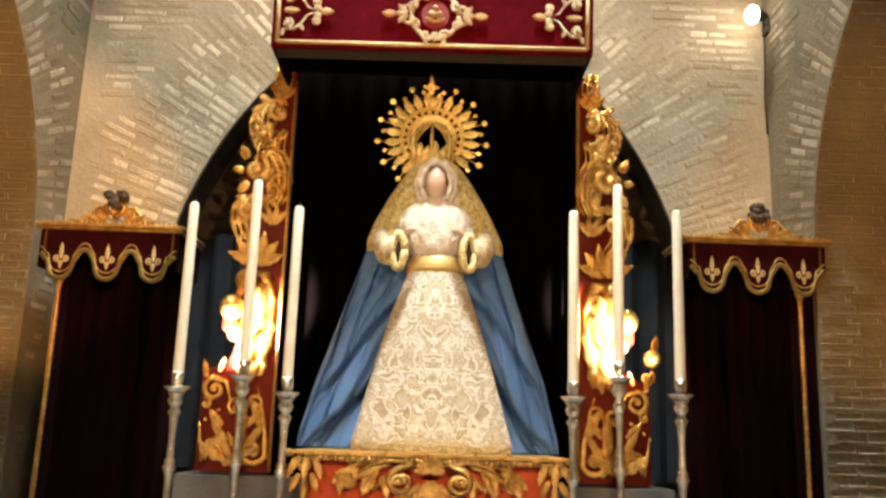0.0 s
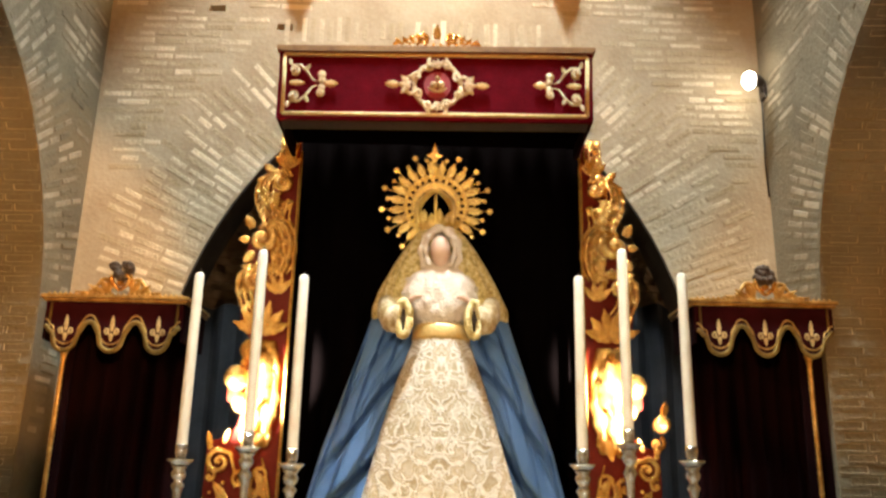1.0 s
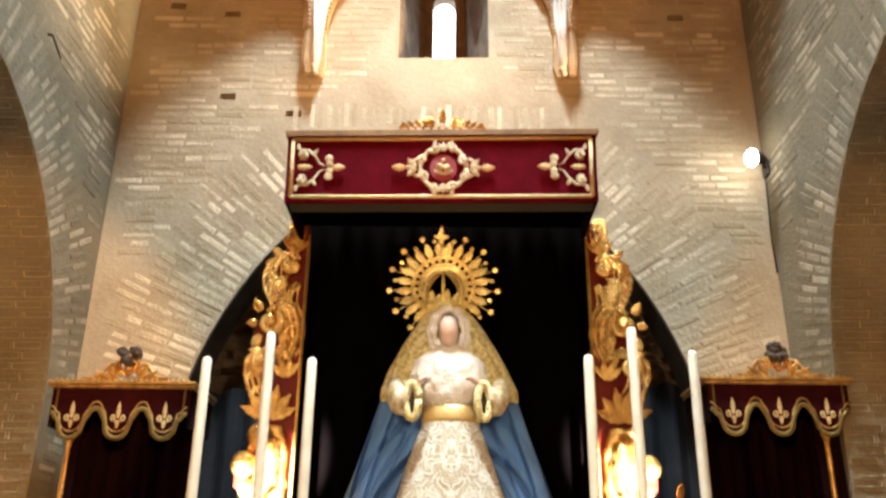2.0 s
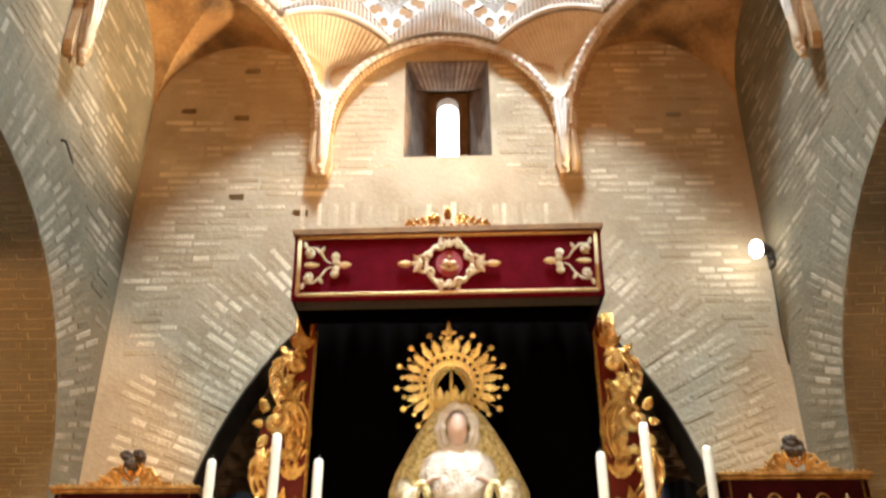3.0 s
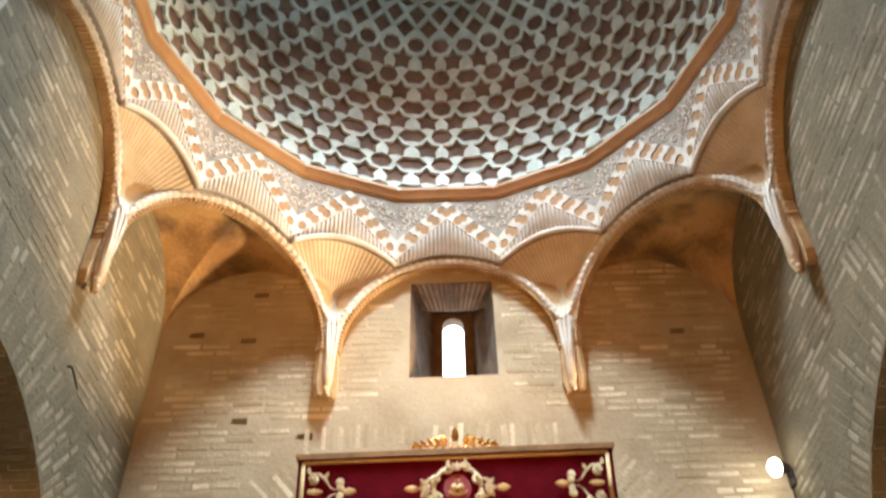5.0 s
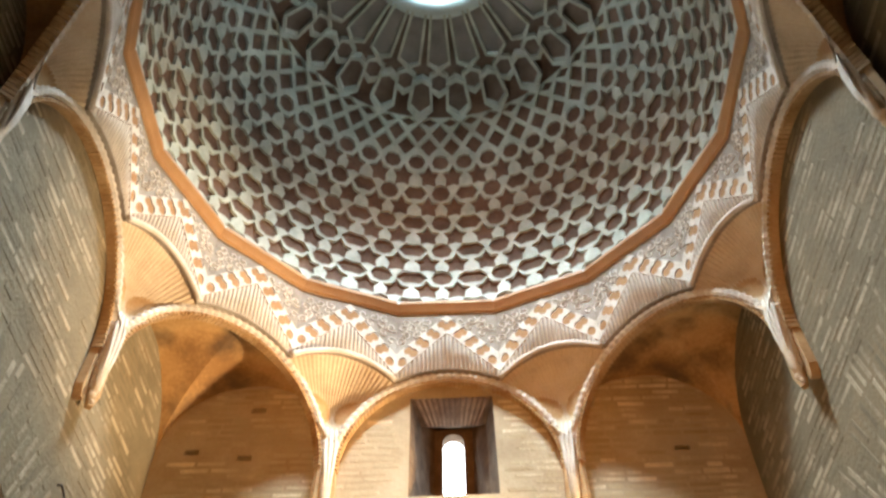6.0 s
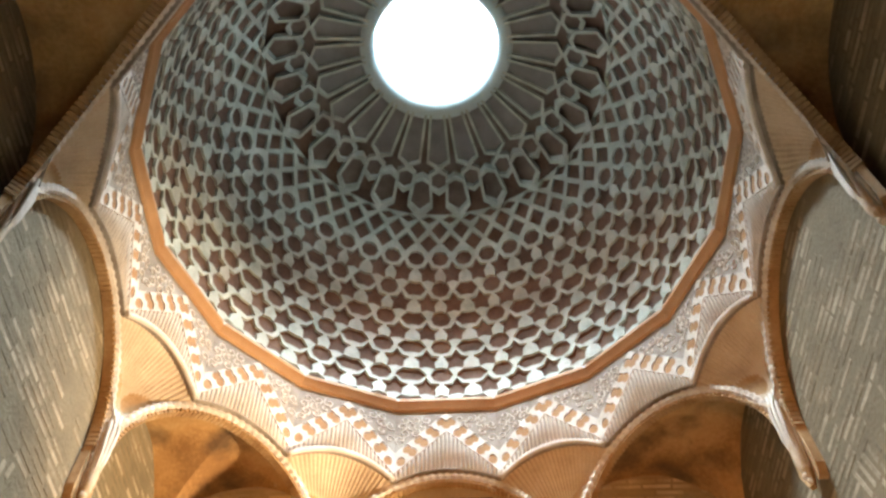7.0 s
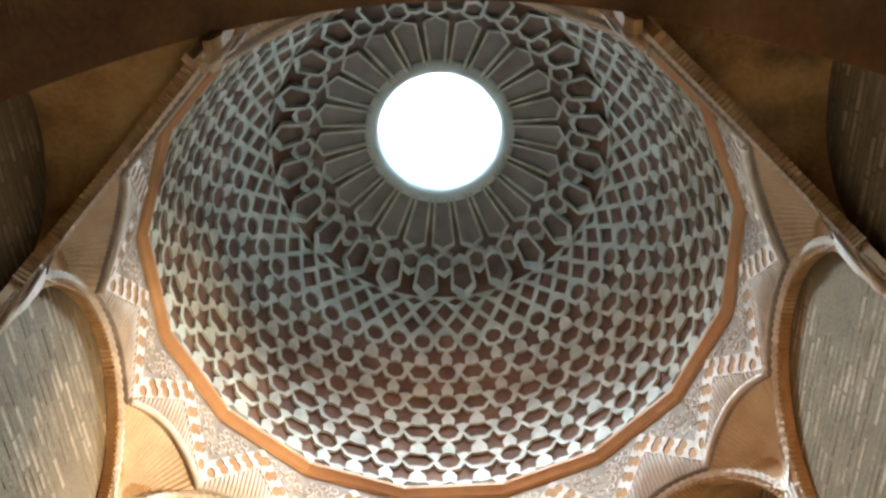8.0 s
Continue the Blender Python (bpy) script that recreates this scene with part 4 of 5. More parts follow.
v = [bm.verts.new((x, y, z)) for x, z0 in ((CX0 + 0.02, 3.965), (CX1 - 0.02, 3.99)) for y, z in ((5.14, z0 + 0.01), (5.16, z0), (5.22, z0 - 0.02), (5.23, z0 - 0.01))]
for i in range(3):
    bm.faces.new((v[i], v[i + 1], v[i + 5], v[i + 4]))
local_part("inner_fringe", bm, rough_paint("gold fringe darkened to shade", [(0.012, 0.008, 0.004), (0.025, 0.017, 0.008)], 40, 0.9, bump=0.6, grain=200), canopy, canopy_inv, "inner fringe with the canopy's shade in its colour")


def braid(name, x0, z0, x1, z1, w=0.014):
    bm = bmesh.new()
    sweep(bm, [(x0, 5.094, z0), ((x0 + x1) / 2, 5.094, (z0 + z1) / 2), (x1, 5.094, z1)], w, 6, 0.5)
    local_part(name, bm, GOLD_THREAD, valance, canopy_inv, "gold braid border")


braid("braid", CX0 + 0.035, 4.0, CX1 - 0.035, 4.025)
braid("braid", CX0 + 0.025, 4.425, CX1 - 0.025, 4.455)
braid("braid", CX0 + 0.035, 4.0, CX0 + 0.025, 4.425)
braid("braid", CX1 - 0.035, 4.025, CX1 - 0.025, 4.455)
MX, MZ = -0.045, 4.22
bm = bmesh.new()
pts = [(MX + 0.152 * math.cos(radians(q * 10)), 5.09, MZ + 0.16 * math.sin(radians(q * 10))) for q in range(37)]
sweep(bm, pts, [0.013 + 0.006 * (q % 2) for q in range(37)], 6, 0.4)
local_part("medallion", bm, EMBROIDERY, valance, canopy_inv, "embroidered oval wreath in cream and silver")


def stitched(kind, *p):
    """One embroidered piece on the valance."""
    bm = bmesh.new()
    if kind == "s":
        spiral(bm, *p)
    elif kind == "b":
        bmesh.ops.create_icosphere(bm, subdivisions=2, radius=1, matrix=Matrix.Translation(p[:3]) @ Matrix.Diagonal((p[3], 0.3 * p[3], p[3], 1)))
    else:
        leaf(bm, *p)
    local_part({"s": "stitched_scroll", "b": "stitched_lobe"}.get(kind, "stitched_leaf"), bm, EMBROIDERY, valance, canopy_inv, "cream and silver embroidery")


for k in range(8):
    a, way = 45 * k + 22.5, 1 if k % 2 else -1
    ca, sa = math.cos(radians(a)), math.sin(radians(a))
    stitched("s", MX + 0.148 * ca, MZ + 0.152 * sa, 0.036, 1.2, a + 90, way, 0.013, 5.088, (), 0.4)
    stitched("l", MX + 0.165 * ca, MZ + 0.17 * sa, a + 35 * way, 0.055, 0.014, 5.09, 0)
for s in (-1, 1):
    for d, ln in ((0, 0.08), (48, 0.085), (-48, 0.085)):
        stitched("l", MX + s * 0.18, MZ, d if s > 0 else 180 - d, ln, 0.022, 5.088, 0)
    bm = bmesh.new()
    leaf(bm, MX + s * 0.255, MZ, 0 if s > 0 else 180, 0.085, 0.026, 5.09, 0)
    local_part("gold_bud", bm, GOLD_THREAD, valance, canopy_inv, "gold bud")
for d in (62, 90, 118, 242, 270, 298):
    stitched("l", MX, MZ + (0.12 if d < 180 else -0.12), d, 0.07, 0.016, 5.086, 0)
bm = bmesh.new()
ov = [(MX + 0.088 * math.cos(radians(q * 15)), MZ + 0.1 * math.sin(radians(q * 15))) for q in range(24)]
plate(bm, ov, (), 0.006, lambda x, y, z: (x, 5.09 + y, z))
local_part("emblem_ground", bm, rough_paint("bright red silk", [(0.17, 0.008, 0.014), (0.24, 0.014, 0.02)], 9, 0.5), valance, canopy_inv, "bright red oval")
bm = bmesh.new()
ball(bm, MX - 0.022, 5.085, MZ, 0.026)
ball(bm, MX + 0.022, 5.085, MZ, 0.026)
ball(bm, MX, 5.085, MZ + 0.05, 0.016)
leaf(bm, MX, MZ - 0.05, 25, 0.07, 0.014, 5.085, 0)
leaf(bm, MX, MZ - 0.05, 155, 0.07, 0.014, 5.085, 0)
local_part("emblem", bm, EMBROIDERY, valance, canopy_inv, "small silver emblem")
for s, ox in ((1, CX0 + 0.05), (-1, CX1 - 0.05)):
    zz = 4.215 if s > 0 else 4.235
    for u in (-1, 1):
        # an arm that curves from the corner volute to the middle
        stitched("s", ox + s * 0.045, zz + u * 0.092, 0.034, 1.25, -90 * u, -u * s, 0.015, 5.09, [(ox + s * 0.035, zz + u * 0.132), (ox + s * 0.085, zz + u * 0.128), (ox + s * 0.13, zz + u * 0.085), (ox + s * 0.165, zz + u * 0.03), (ox + s * 0.2, zz + u * 0.012)], 0.5)
        stitched("l", ox + s * 0.12, zz + u * 0.09, 60 * u if s > 0 else 180 - 60 * u, 0.055, 0.014, 5.09, 0)
        stitched("l", ox + s * 0.02, zz + u * 0.13, 100 * u if s > 0 else 180 - 100 * u, 0.05, 0.014, 5.09, 0)
        stitched("b", ox + s * 0.225, 5.09, zz + u * 0.066, 0.03)
        stitched("b", ox + s * 0.23, 5.09, zz + u * 0.026, 0.026)
    bm = bmesh.new()
    leaf(bm, ox + s * 0.02, zz, 0 if s > 0 else 180, 0.1, 0.022, 5.09, 0)
    local_part("gold_bud", bm, GOLD_THREAD, valance, canopy_inv, "gold bud")
    bm = bmesh.new()
    leaf(bm, ox + s * 0.25, zz, 0 if s > 0 else 180, 0.085, 0.026, 5.09, 0)
    local_part("gold_bud", bm, GOLD_THREAD, valance, canopy_inv, "gold bud")


def crest(bm, x, y, z, half, high):
    """A gilded openwork crest: leaves and scrolls that rise to the middle."""
    for s in (-1, 1):
        spiral(bm, x + s * half * 0.3, z + high * 0.35, high * 0.28, 1.2, 90, -s, high * 0.09, y, [(x + s * half * 0.55, z + high * 0.4), (x + s * half * 0.8, z + high * 0.12)])
        for k in range(5):
            q = k / 5
            leaf(bm, x + s * half * (0.2 + 0.7 * q), z + 0.01, (75 - 40 * q) if s > 0 else 180 - (75 - 40 * q), high * (0.62 - 0.3 * q), high * 0.11, y)
        spiral(bm, x + s * half * 0.85, z + high * 0.14, high * 0.13, 1.1, 90, s, high * 0.06, y)
    leaf(bm, x, z + high * 0.3, 90, high * 0.75, high * 0.2, y)
    for k in range(12):
        ball(bm, x - half + 2 * half * (k + 0.5) / 12, y, z + 0.012, 0.014, 1)


bm = bmesh.new()
crest(bm, -0.055, 5.12, 4.525, 0.31, 0.14)
local_part("crest", bm, GOLD, canopy, canopy_inv, "gilded openwork crest")


# canopy drawn nearer along the camera's sight lines, to overhang the statue
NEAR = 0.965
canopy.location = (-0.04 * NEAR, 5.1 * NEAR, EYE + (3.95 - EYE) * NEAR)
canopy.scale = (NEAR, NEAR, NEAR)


# ---- side canopies ----
def side_canopy(x0, x1, zt, post_x, shade):
    """shade: how far the sheet that imitates shadow reaches out past the post."""
    y0, zb = 5.5, zt - 0.36
    base = Matrix.Translation(((x0 + x1) / 2, y0, 0))
    inv = base.inverted()
    ob = empty("side_canopy", base, "dark wine velvet canopy with scalloped gold-braided valance and gilt crest", "canopy", "side canopies")
    n, low, w = 96, [], x1 - x0

    def hem(q):
        d = abs((q * 3) % 1.0 - 0.5) * 2
        if d < 0.5:
            h = 0.085 * (1 - math.sqrt(1 - (d / 0.52) ** 2))
        elif d < 0.56:
            h = 0.085 + 0.03 * (d - 0.5) / 0.06
        elif d < 0.66:
            h = 0.115
        else:
            h = 0.115 + 0.075 * math.sqrt(max(0.0, 1 - ((1 - d) / 0.34) ** 2))
        return zb + 0.02 + h * (1 if 0.06 < q < 0.94 else 0.85)
    pts = [(x0 + w * i / n, hem(i / n)) for i in range(n + 1)]
    bm = bmesh.new()
    plate(bm, pts + [(x1, zt), (x0, zt)], (), 0.02, lambda x, y, z: (x, y0 + y, z))
    val = local_part("valance", bm, VALANCE_RED, ob, inv, "wine red velvet valance with scalloped hem")
    for off, r, nm, mt in ((0.004, 0.016, "fringe", BRAID_DULL), (0.046, 0.0055, "braid", GOLD_DULL)):
        bm = bmesh.new()
        sweep(bm, [(x, y0 - 0.006, z + off) for x, z in pts[1:-1:2]], r, 6, 0.5)
        local_part(nm, bm, mt, val, inv, "gold fringe" if nm == "fringe" else "gold braid")
    for x in (x0 + 0.035, x1 - 0.035):
        bm = bmesh.new()
        sweep(bm, [(x, y0 - 0.004, zt - 0.01), (x, y0 - 0.004, zt - 0.15)], 0.007, 6, 0.5)
        local_part("braid", bm, BRAID_DULL, val, inv, "gold braid")
    for k in range(3):
        x, z = x0 + w * (k + 0.5) / 3, zt - 0.2
        bm = bmesh.new()
        leaf(bm, x, z - 0.01, 90, 0.105, 0.014, y0 - 0.006, 0)
        for s in (-1, 1):
            spiral(bm, x + s * 0.026, z - 0.012, 0.023, 1.0, 90, s, 0.007, y0 - 0.006, [(x + s * 0.01, z - 0.045)], 0.6)
        leaf(bm, x, z - 0.02, -90, 0.055, 0.012, y0 - 0.006, 0)
        local_part("lily_ornament", bm, GOLD_THREAD, val, inv, "embroidered silver-gold lily")
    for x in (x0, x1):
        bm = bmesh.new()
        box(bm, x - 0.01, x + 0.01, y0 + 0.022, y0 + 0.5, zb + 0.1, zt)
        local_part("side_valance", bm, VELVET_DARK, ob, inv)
    bm = bmesh.new()
    box(bm, x0 - 0.035, x1 + 0.035, y0 - 0.035, y0 + 0.52, zt + 0.004, zt + 0.028)
    box(bm, x0 - 0.02, x1 + 0.02, y0 - 0.02, y0 + 0.52, zt - 0.016, zt + 0.002)
    bmesh.ops.bevel(bm, geom=list(bm.edges), offset=0.004, segments=1, affect="EDGES")
    cor = local_part("cornice", bm, GOLD_DULL, ob, inv, "gilt wooden cornice")
    bm = bmesh.new()
    for i in range(26):
        ball(bm, x0 + w * (i + 0.5) / 26, y0 - 0.02, zt + 0.034, 0.011, 1)
    local_part("beading", bm, GOLD_DULL, cor, inv)
    cxm = (x0 + x1) / 2 + 0.02
    bm = bmesh.new()
    for s in (-1, 1):
        sweep(bm, [(cxm, y0 - 0.012, zt + 0.06), (cxm + s * 0.045, y0 - 0.016, zt + 0.1), (cxm + s * 0.062, y0 - 0.018, zt + 0.14), (cxm + s * 0.04, y0 - 0.018, zt + 0.165), (cxm + s * 0.008, y0 - 0.014, zt + 0.15)], [0.012, 0.016, 0.017, 0.014, 0.008], 8)
    ball(bm, cxm, y0 - 0.012, zt + 0.115, 0.026)
    local_part("crest_heart", bm, GOLD, cor, inv, "gilded heart-shaped cartouche")
    for s in (-1, 1):
        bm = bmesh.new()
        spiral(bm, cxm + s * 0.1, zt + 0.1, 0.045, 1.2, 60 if s > 0 else 120, -s, 0.016, y0, [(cxm + s * 0.16, zt + 0.09), (cxm + s * 0.2, zt + 0.05), (cxm + s * 0.26, zt + 0.04)])
        local_part("crest_scroll", bm, GOLD_DULL, cor, inv, "gilded scroll")
        for lx, lz, d, ln, lw in ((0.08, 0.02, 8, 0.2, 0.02), (0.07, 0.025, 28, 0.15, 0.02), (0.06, 0.03, 55, 0.13, 0.02), (0.075, 0.06, 95, 0.11, 0.02), (0.14, 0.02, 40, 0.08, 0.018), (0.19, 0.02, 30, 0.06, 0.014)):
            bm = bmesh.new()
            leaf(bm, cxm + s * lx, zt + lz, d if s > 0 else 180 - d, ln, lw, y0)
            local_part("crest_leaf", bm, GOLD_DULL, cor, inv, "gilded leaf")
    rnd = random.Random(int(zt * 100))
    for i in range(13):
        a = rnd.uniform(0, 6.28)
        at = Vector((cxm + 0.08 * rnd.random() ** 0.5 * math.cos(a), y0 + rnd.uniform(-0.03, 0.03), zt + 0.195 + 0.04 * math.sin(a)))
        size = rnd.uniform(0.026, 0.038)
        bm = bmesh.new()
        bmesh.ops.create_icosphere(bm, subdivisions=2, radius=size)
        for v in bm.verts:
            v.co *= 1 + 0.35 * noise.noise(v.co * 55 + at * 9)
        bm.transform(Matrix.Translation(at))
        local_part("rose", bm, ROSE, cor, inv, "dark carved rose")
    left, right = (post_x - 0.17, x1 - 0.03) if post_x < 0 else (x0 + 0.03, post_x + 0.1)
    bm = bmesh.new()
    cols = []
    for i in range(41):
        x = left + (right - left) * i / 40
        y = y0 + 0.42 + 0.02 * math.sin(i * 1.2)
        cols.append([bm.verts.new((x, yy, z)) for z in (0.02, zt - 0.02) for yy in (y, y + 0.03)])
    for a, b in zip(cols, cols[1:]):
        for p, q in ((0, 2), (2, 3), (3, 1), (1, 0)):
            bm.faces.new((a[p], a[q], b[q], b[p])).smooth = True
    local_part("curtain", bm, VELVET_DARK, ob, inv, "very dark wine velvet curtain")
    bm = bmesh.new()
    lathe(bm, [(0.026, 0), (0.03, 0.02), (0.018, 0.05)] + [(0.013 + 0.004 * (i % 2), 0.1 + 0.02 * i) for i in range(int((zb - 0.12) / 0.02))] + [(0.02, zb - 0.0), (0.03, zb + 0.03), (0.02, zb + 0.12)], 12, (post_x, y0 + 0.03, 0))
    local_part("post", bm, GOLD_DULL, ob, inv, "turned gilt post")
    # added dark sheet that imitates the shadow beside the post
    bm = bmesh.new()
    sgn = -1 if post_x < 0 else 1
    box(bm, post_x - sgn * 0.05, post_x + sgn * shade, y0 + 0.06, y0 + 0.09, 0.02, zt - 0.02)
    local_part("side_shadow_sheet", bm, VELVET_DARK, ob, inv)
    return ob


side_canopy(-2.55, -1.66, 2.83, -2.405, 0.02)
side_canopy(1.67, 2.57, 2.9, 2.4, 0.1)


# ---- candles in silver candlesticks ----
def candlestick(x, top, plate_z, y=4.6):
    foot = 1.04
    ob = empty("candlestick", Matrix.Translation((x, y, foot)), "tall chased silver candlestick on the altar", "candlestick", "altar candlesticks")
    h = plate_z - foot
    stem = [(0.085, 0), (0.085, 0.012), (0.06, 0.03), (0.03, 0.06), (0.022, 0.1), (0.03, 0.12)]
    for z0, z1 in ((0.12, 0.42), (0.42, 0.72)):
        k = h / 0.78
        stem += [(0.02, (z0 + 0.02) * k), (0.017, (z0 + 0.1) * k), (0.021, (z0 + 0.2) * k), (0.026, (z0 + 0.225) * k), (0.038, (z0 + 0.245) * k), (0.026, (z0 + 0.265) * k), (0.03, (z0 + 0.285) * k), (0.018, (z0 + 0.298) * k)]
    bm = bmesh.new()
    lathe(bm, [p for p in stem if p[1] < h - 0.09] + [(0.02, h - 0.085), (0.034, h - 0.07), (0.042, h - 0.045), (0.03, h - 0.025), (0.044, h - 0.012), (0.04, h - 0.008)], 16)
    part("stem", bm, SILVER, ob)
    bm = bmesh.new()
    lathe(bm, [(0.04, h - 0.008), (0.048, h), (0.06, h + 0.012), (0.07, h + 0.022), (0.066, h + 0.026), (0.035, h + 0.012)], 20)
    part("drip_pan", bm, SILVER, ob, "shallow silver drip pan")
    bm = bmesh.new()
    lathe(bm, [(0.022, h + 0.012), (0.026, h + 0.03), (0.033, h + 0.06), (0.033, h + 0.1), (0.03, h + 0.1)], 14)
    part("socket", bm, SILVER, ob)
    candle = empty("candle", Matrix.Translation((x, y, plate_z + 0.09)), "tall thick cream wax candle, unlit", "candle", "altar candles")
    hc = top - plate_z - 0.09
    bm = bmesh.new()
    lathe(bm, [(0.027, 0.0), (0.028, 0.02), (0.0275, hc * 0.5), (0.026, hc - 0.03), (0.021, hc - 0.01), (0.01, hc - 0.004)], 16)
    part("wax", bm, WAX, candle)
    bm = bmesh.new()
    sweep(bm, [(0, 0, hc - 0.006), (0.002, 0, hc + 0.008), (0.006, 0, hc + 0.016)], 0.003, 5)
    part("wick", bm, IRON, candle, "burnt black wick")


for x, top, pz in ((-1.32, 2.8, 1.77), (-0.98, 2.94, 1.84), (-0.745, 2.8, 1.76), (0.765, 2.83, 1.79), (1.01, 2.99, 1.9), (1.335, 2.86, 1.82)):
    candlestick(x, top, pz)

# ---- pedestal ----
ped = empty("pedestal", Matrix.Translation((0.02, 5.05, 1.04)), "orange-red lacquered pedestal with gilded carving", "pedestal")
pinv = Matrix.Translation((-0.02, -5.05, -1.04))
bm = bmesh.new()
box(bm, -0.63, 0.68, 4.76, 5.68, 1.044, 1.45)
bmesh.ops.bevel(bm, geom=list(bm.edges), offset=0.01, segments=2, affect="EDGES")
local_part("body", bm, ORANGE_WOOD, ped, pinv, "orange-red lacquered body")
bm = bmesh.new()
box(bm, -0.71, 0.76, 4.68, 5.7, 1.47, 1.492)
box(bm, -0.68, 0.73, 4.71, 5.7, 1.445, 1.469)
bmesh.ops.bevel(bm, geom=list(bm.edges), offset=0.006, segments=2, affect="EDGES")
top_board = local_part("cornice", bm, GOLD_DULL, ped, pinv, "gilded cornice")
bm = bmesh.new()
for i in range(50):
    ball(bm, -0.69 + 1.43 * (i + 0.5) / 50, 4.69, 1.452, 0.014, 1)
local_part("beading", bm, GOLD_DULL, top_board, pinv)


def gilt(parent, inv, kind, *p):
    bm = bmesh.new()
    if kind == "s":
        spiral(bm, *p)
    elif kind == "b":
        ball(bm, *p)
    else:
        leaf(bm, *p)
    return local_part({"s": "scroll", "b": "boss"}.get(kind, "acanthus_leaf"), bm, GOLD_DULL, parent, inv, "gilded carving")


body = bpy.data.objects["body"]
C = 0.025
for s in (-1, 1):
    def turned(d):
        return d if s > 0 else 180 - d
    # great scrolls beside the shell, a long branch and a spray of leaves
    gilt(body, pinv, "s", C + s * 0.15, 1.345, 0.072, 1.5, 90, s, 0.02, 4.69, [(C + s * 0.09, 1.43), (C + s * 0.2, 1.455), (C + s * 0.3, 1.43), (C + s * 0.38, 1.385)])
    gilt(body, pinv, "s", C + s * 0.44, 1.345, 0.05, 1.3, turned(100), -s, 0.017, 4.715, [(C + s * 0.42, 1.415), (C + s * 0.34, 1.43)])
    gilt(body, pinv, "s", C + s * 0.17, 1.345, 0.035, 1.2, turned(200), s, 0.014, 4.675)
    for ax, az, d, ln, w in ((0.21, 1.44, 20, 0.13, 0.03), (0.28, 1.42, -30, 0.13, 0.034), (0.33, 1.4, -75, 0.11, 0.03), (0.38, 1.4, -10, 0.12, 0.03), (0.43, 1.37, -60, 0.1, 0.028), (0.24, 1.37, -100, 0.12, 0.034), (0.3, 1.35, -55, 0.1, 0.03), (0.12, 1.29, -70, 0.12, 0.032), (0.07, 1.43, 55, 0.08, 0.024), (0.35, 1.45, 10, 0.14, 0.022), (0.48, 1.37, -95, 0.1, 0.03), (0.05, 1.33, -80, 0.14, 0.034)):
        gilt(body, pinv, "l", C + s * ax, az, turned(d), ln, 0.72 * w, 4.715)
        gilt(body, pinv, "l", C + s * ax, az, turned(d + 42), 0.6 * ln, 0.55 * w, 4.725)
        gilt(body, pinv, "l", C + s * ax, az, turned(d - 42), 0.6 * ln, 0.55 * w, 4.725)
    # a cluster of leaves that wraps the corner
    x = C + s * 0.66
    gilt(body, pinv, "s", x, 1.425, 0.042, 1.2, turned(60), s, 0.017, 4.7)
    for i, (dx, z, d, ln) in enumerate(((0.0, 1.45, -90, 0.12), (-0.05, 1.45, -110, 0.11), (0.05, 1.45, -70, 0.11), (-0.03, 1.37, -115, 0.1), (0.03, 1.37, -65, 0.1), (0.0, 1.34, -90, 0.12), (-0.06, 1.47, 170, 0.07), (0.05, 1.47, 10, 0.06))):
        gilt(body, pinv, "l", x + dx, z, d, ln, 0.021, 4.69 if i < 3 else 4.71)
for d in range(0, 181, 20):
    gilt(body, pinv, "l", C, 1.405, d, 0.085, 0.02, 4.665)
for d in (235, 260, 280, 305):
    gilt(body, pinv, "l", C, 1.35, d, 0.11, 0.03, 4.68)

# ---- the dressed statue: one mesh ----
def loft(bm, rows, mat, segs=64, shape=None, cap=True, deep=None):
    """rows: height, middle x, middle y, half width, half depth; shape(z, angle) widens or narrows the outline."""
    rings = []
    for z, x, y, hw, hd in rows:
        ring = []
        for i in range(segs):
            a = 2 * math.pi * i / segs
            k = 1 + (shape(z, a) if shape else 0)
            px = x + hw * k * math.sin(a)
            ring.append(bm.verts.new((px, y - hd * k * math.cos(a) + (deep(px, z) * max(0.0, math.cos(a)) ** 0.3 if deep else 0), z)))
        rings.append(ring)
    made = []
    for a, b in zip(rings, rings[1:]):
        for i in range(segs):
            made.append(bm.faces.new((a[i], a[(i + 1) % segs], b[(i + 1) % segs], b[i])))
    if cap:
        made += [bm.faces.new(rings[0][::-1]), bm.faces.new(rings[-1])]
    for f in made:
        f.material_index, f.smooth = mat, True


def fill(table, n):
    z = np.linspace(table[0][0], table[-1][0], n)
    cols = [np.interp(z, [r[0] for r in table], [r[k] for r in table]) for k in range(1, 5)]
    return [(float(z[i]), *[float(c[i]) for c in cols]) for i in range(n)]


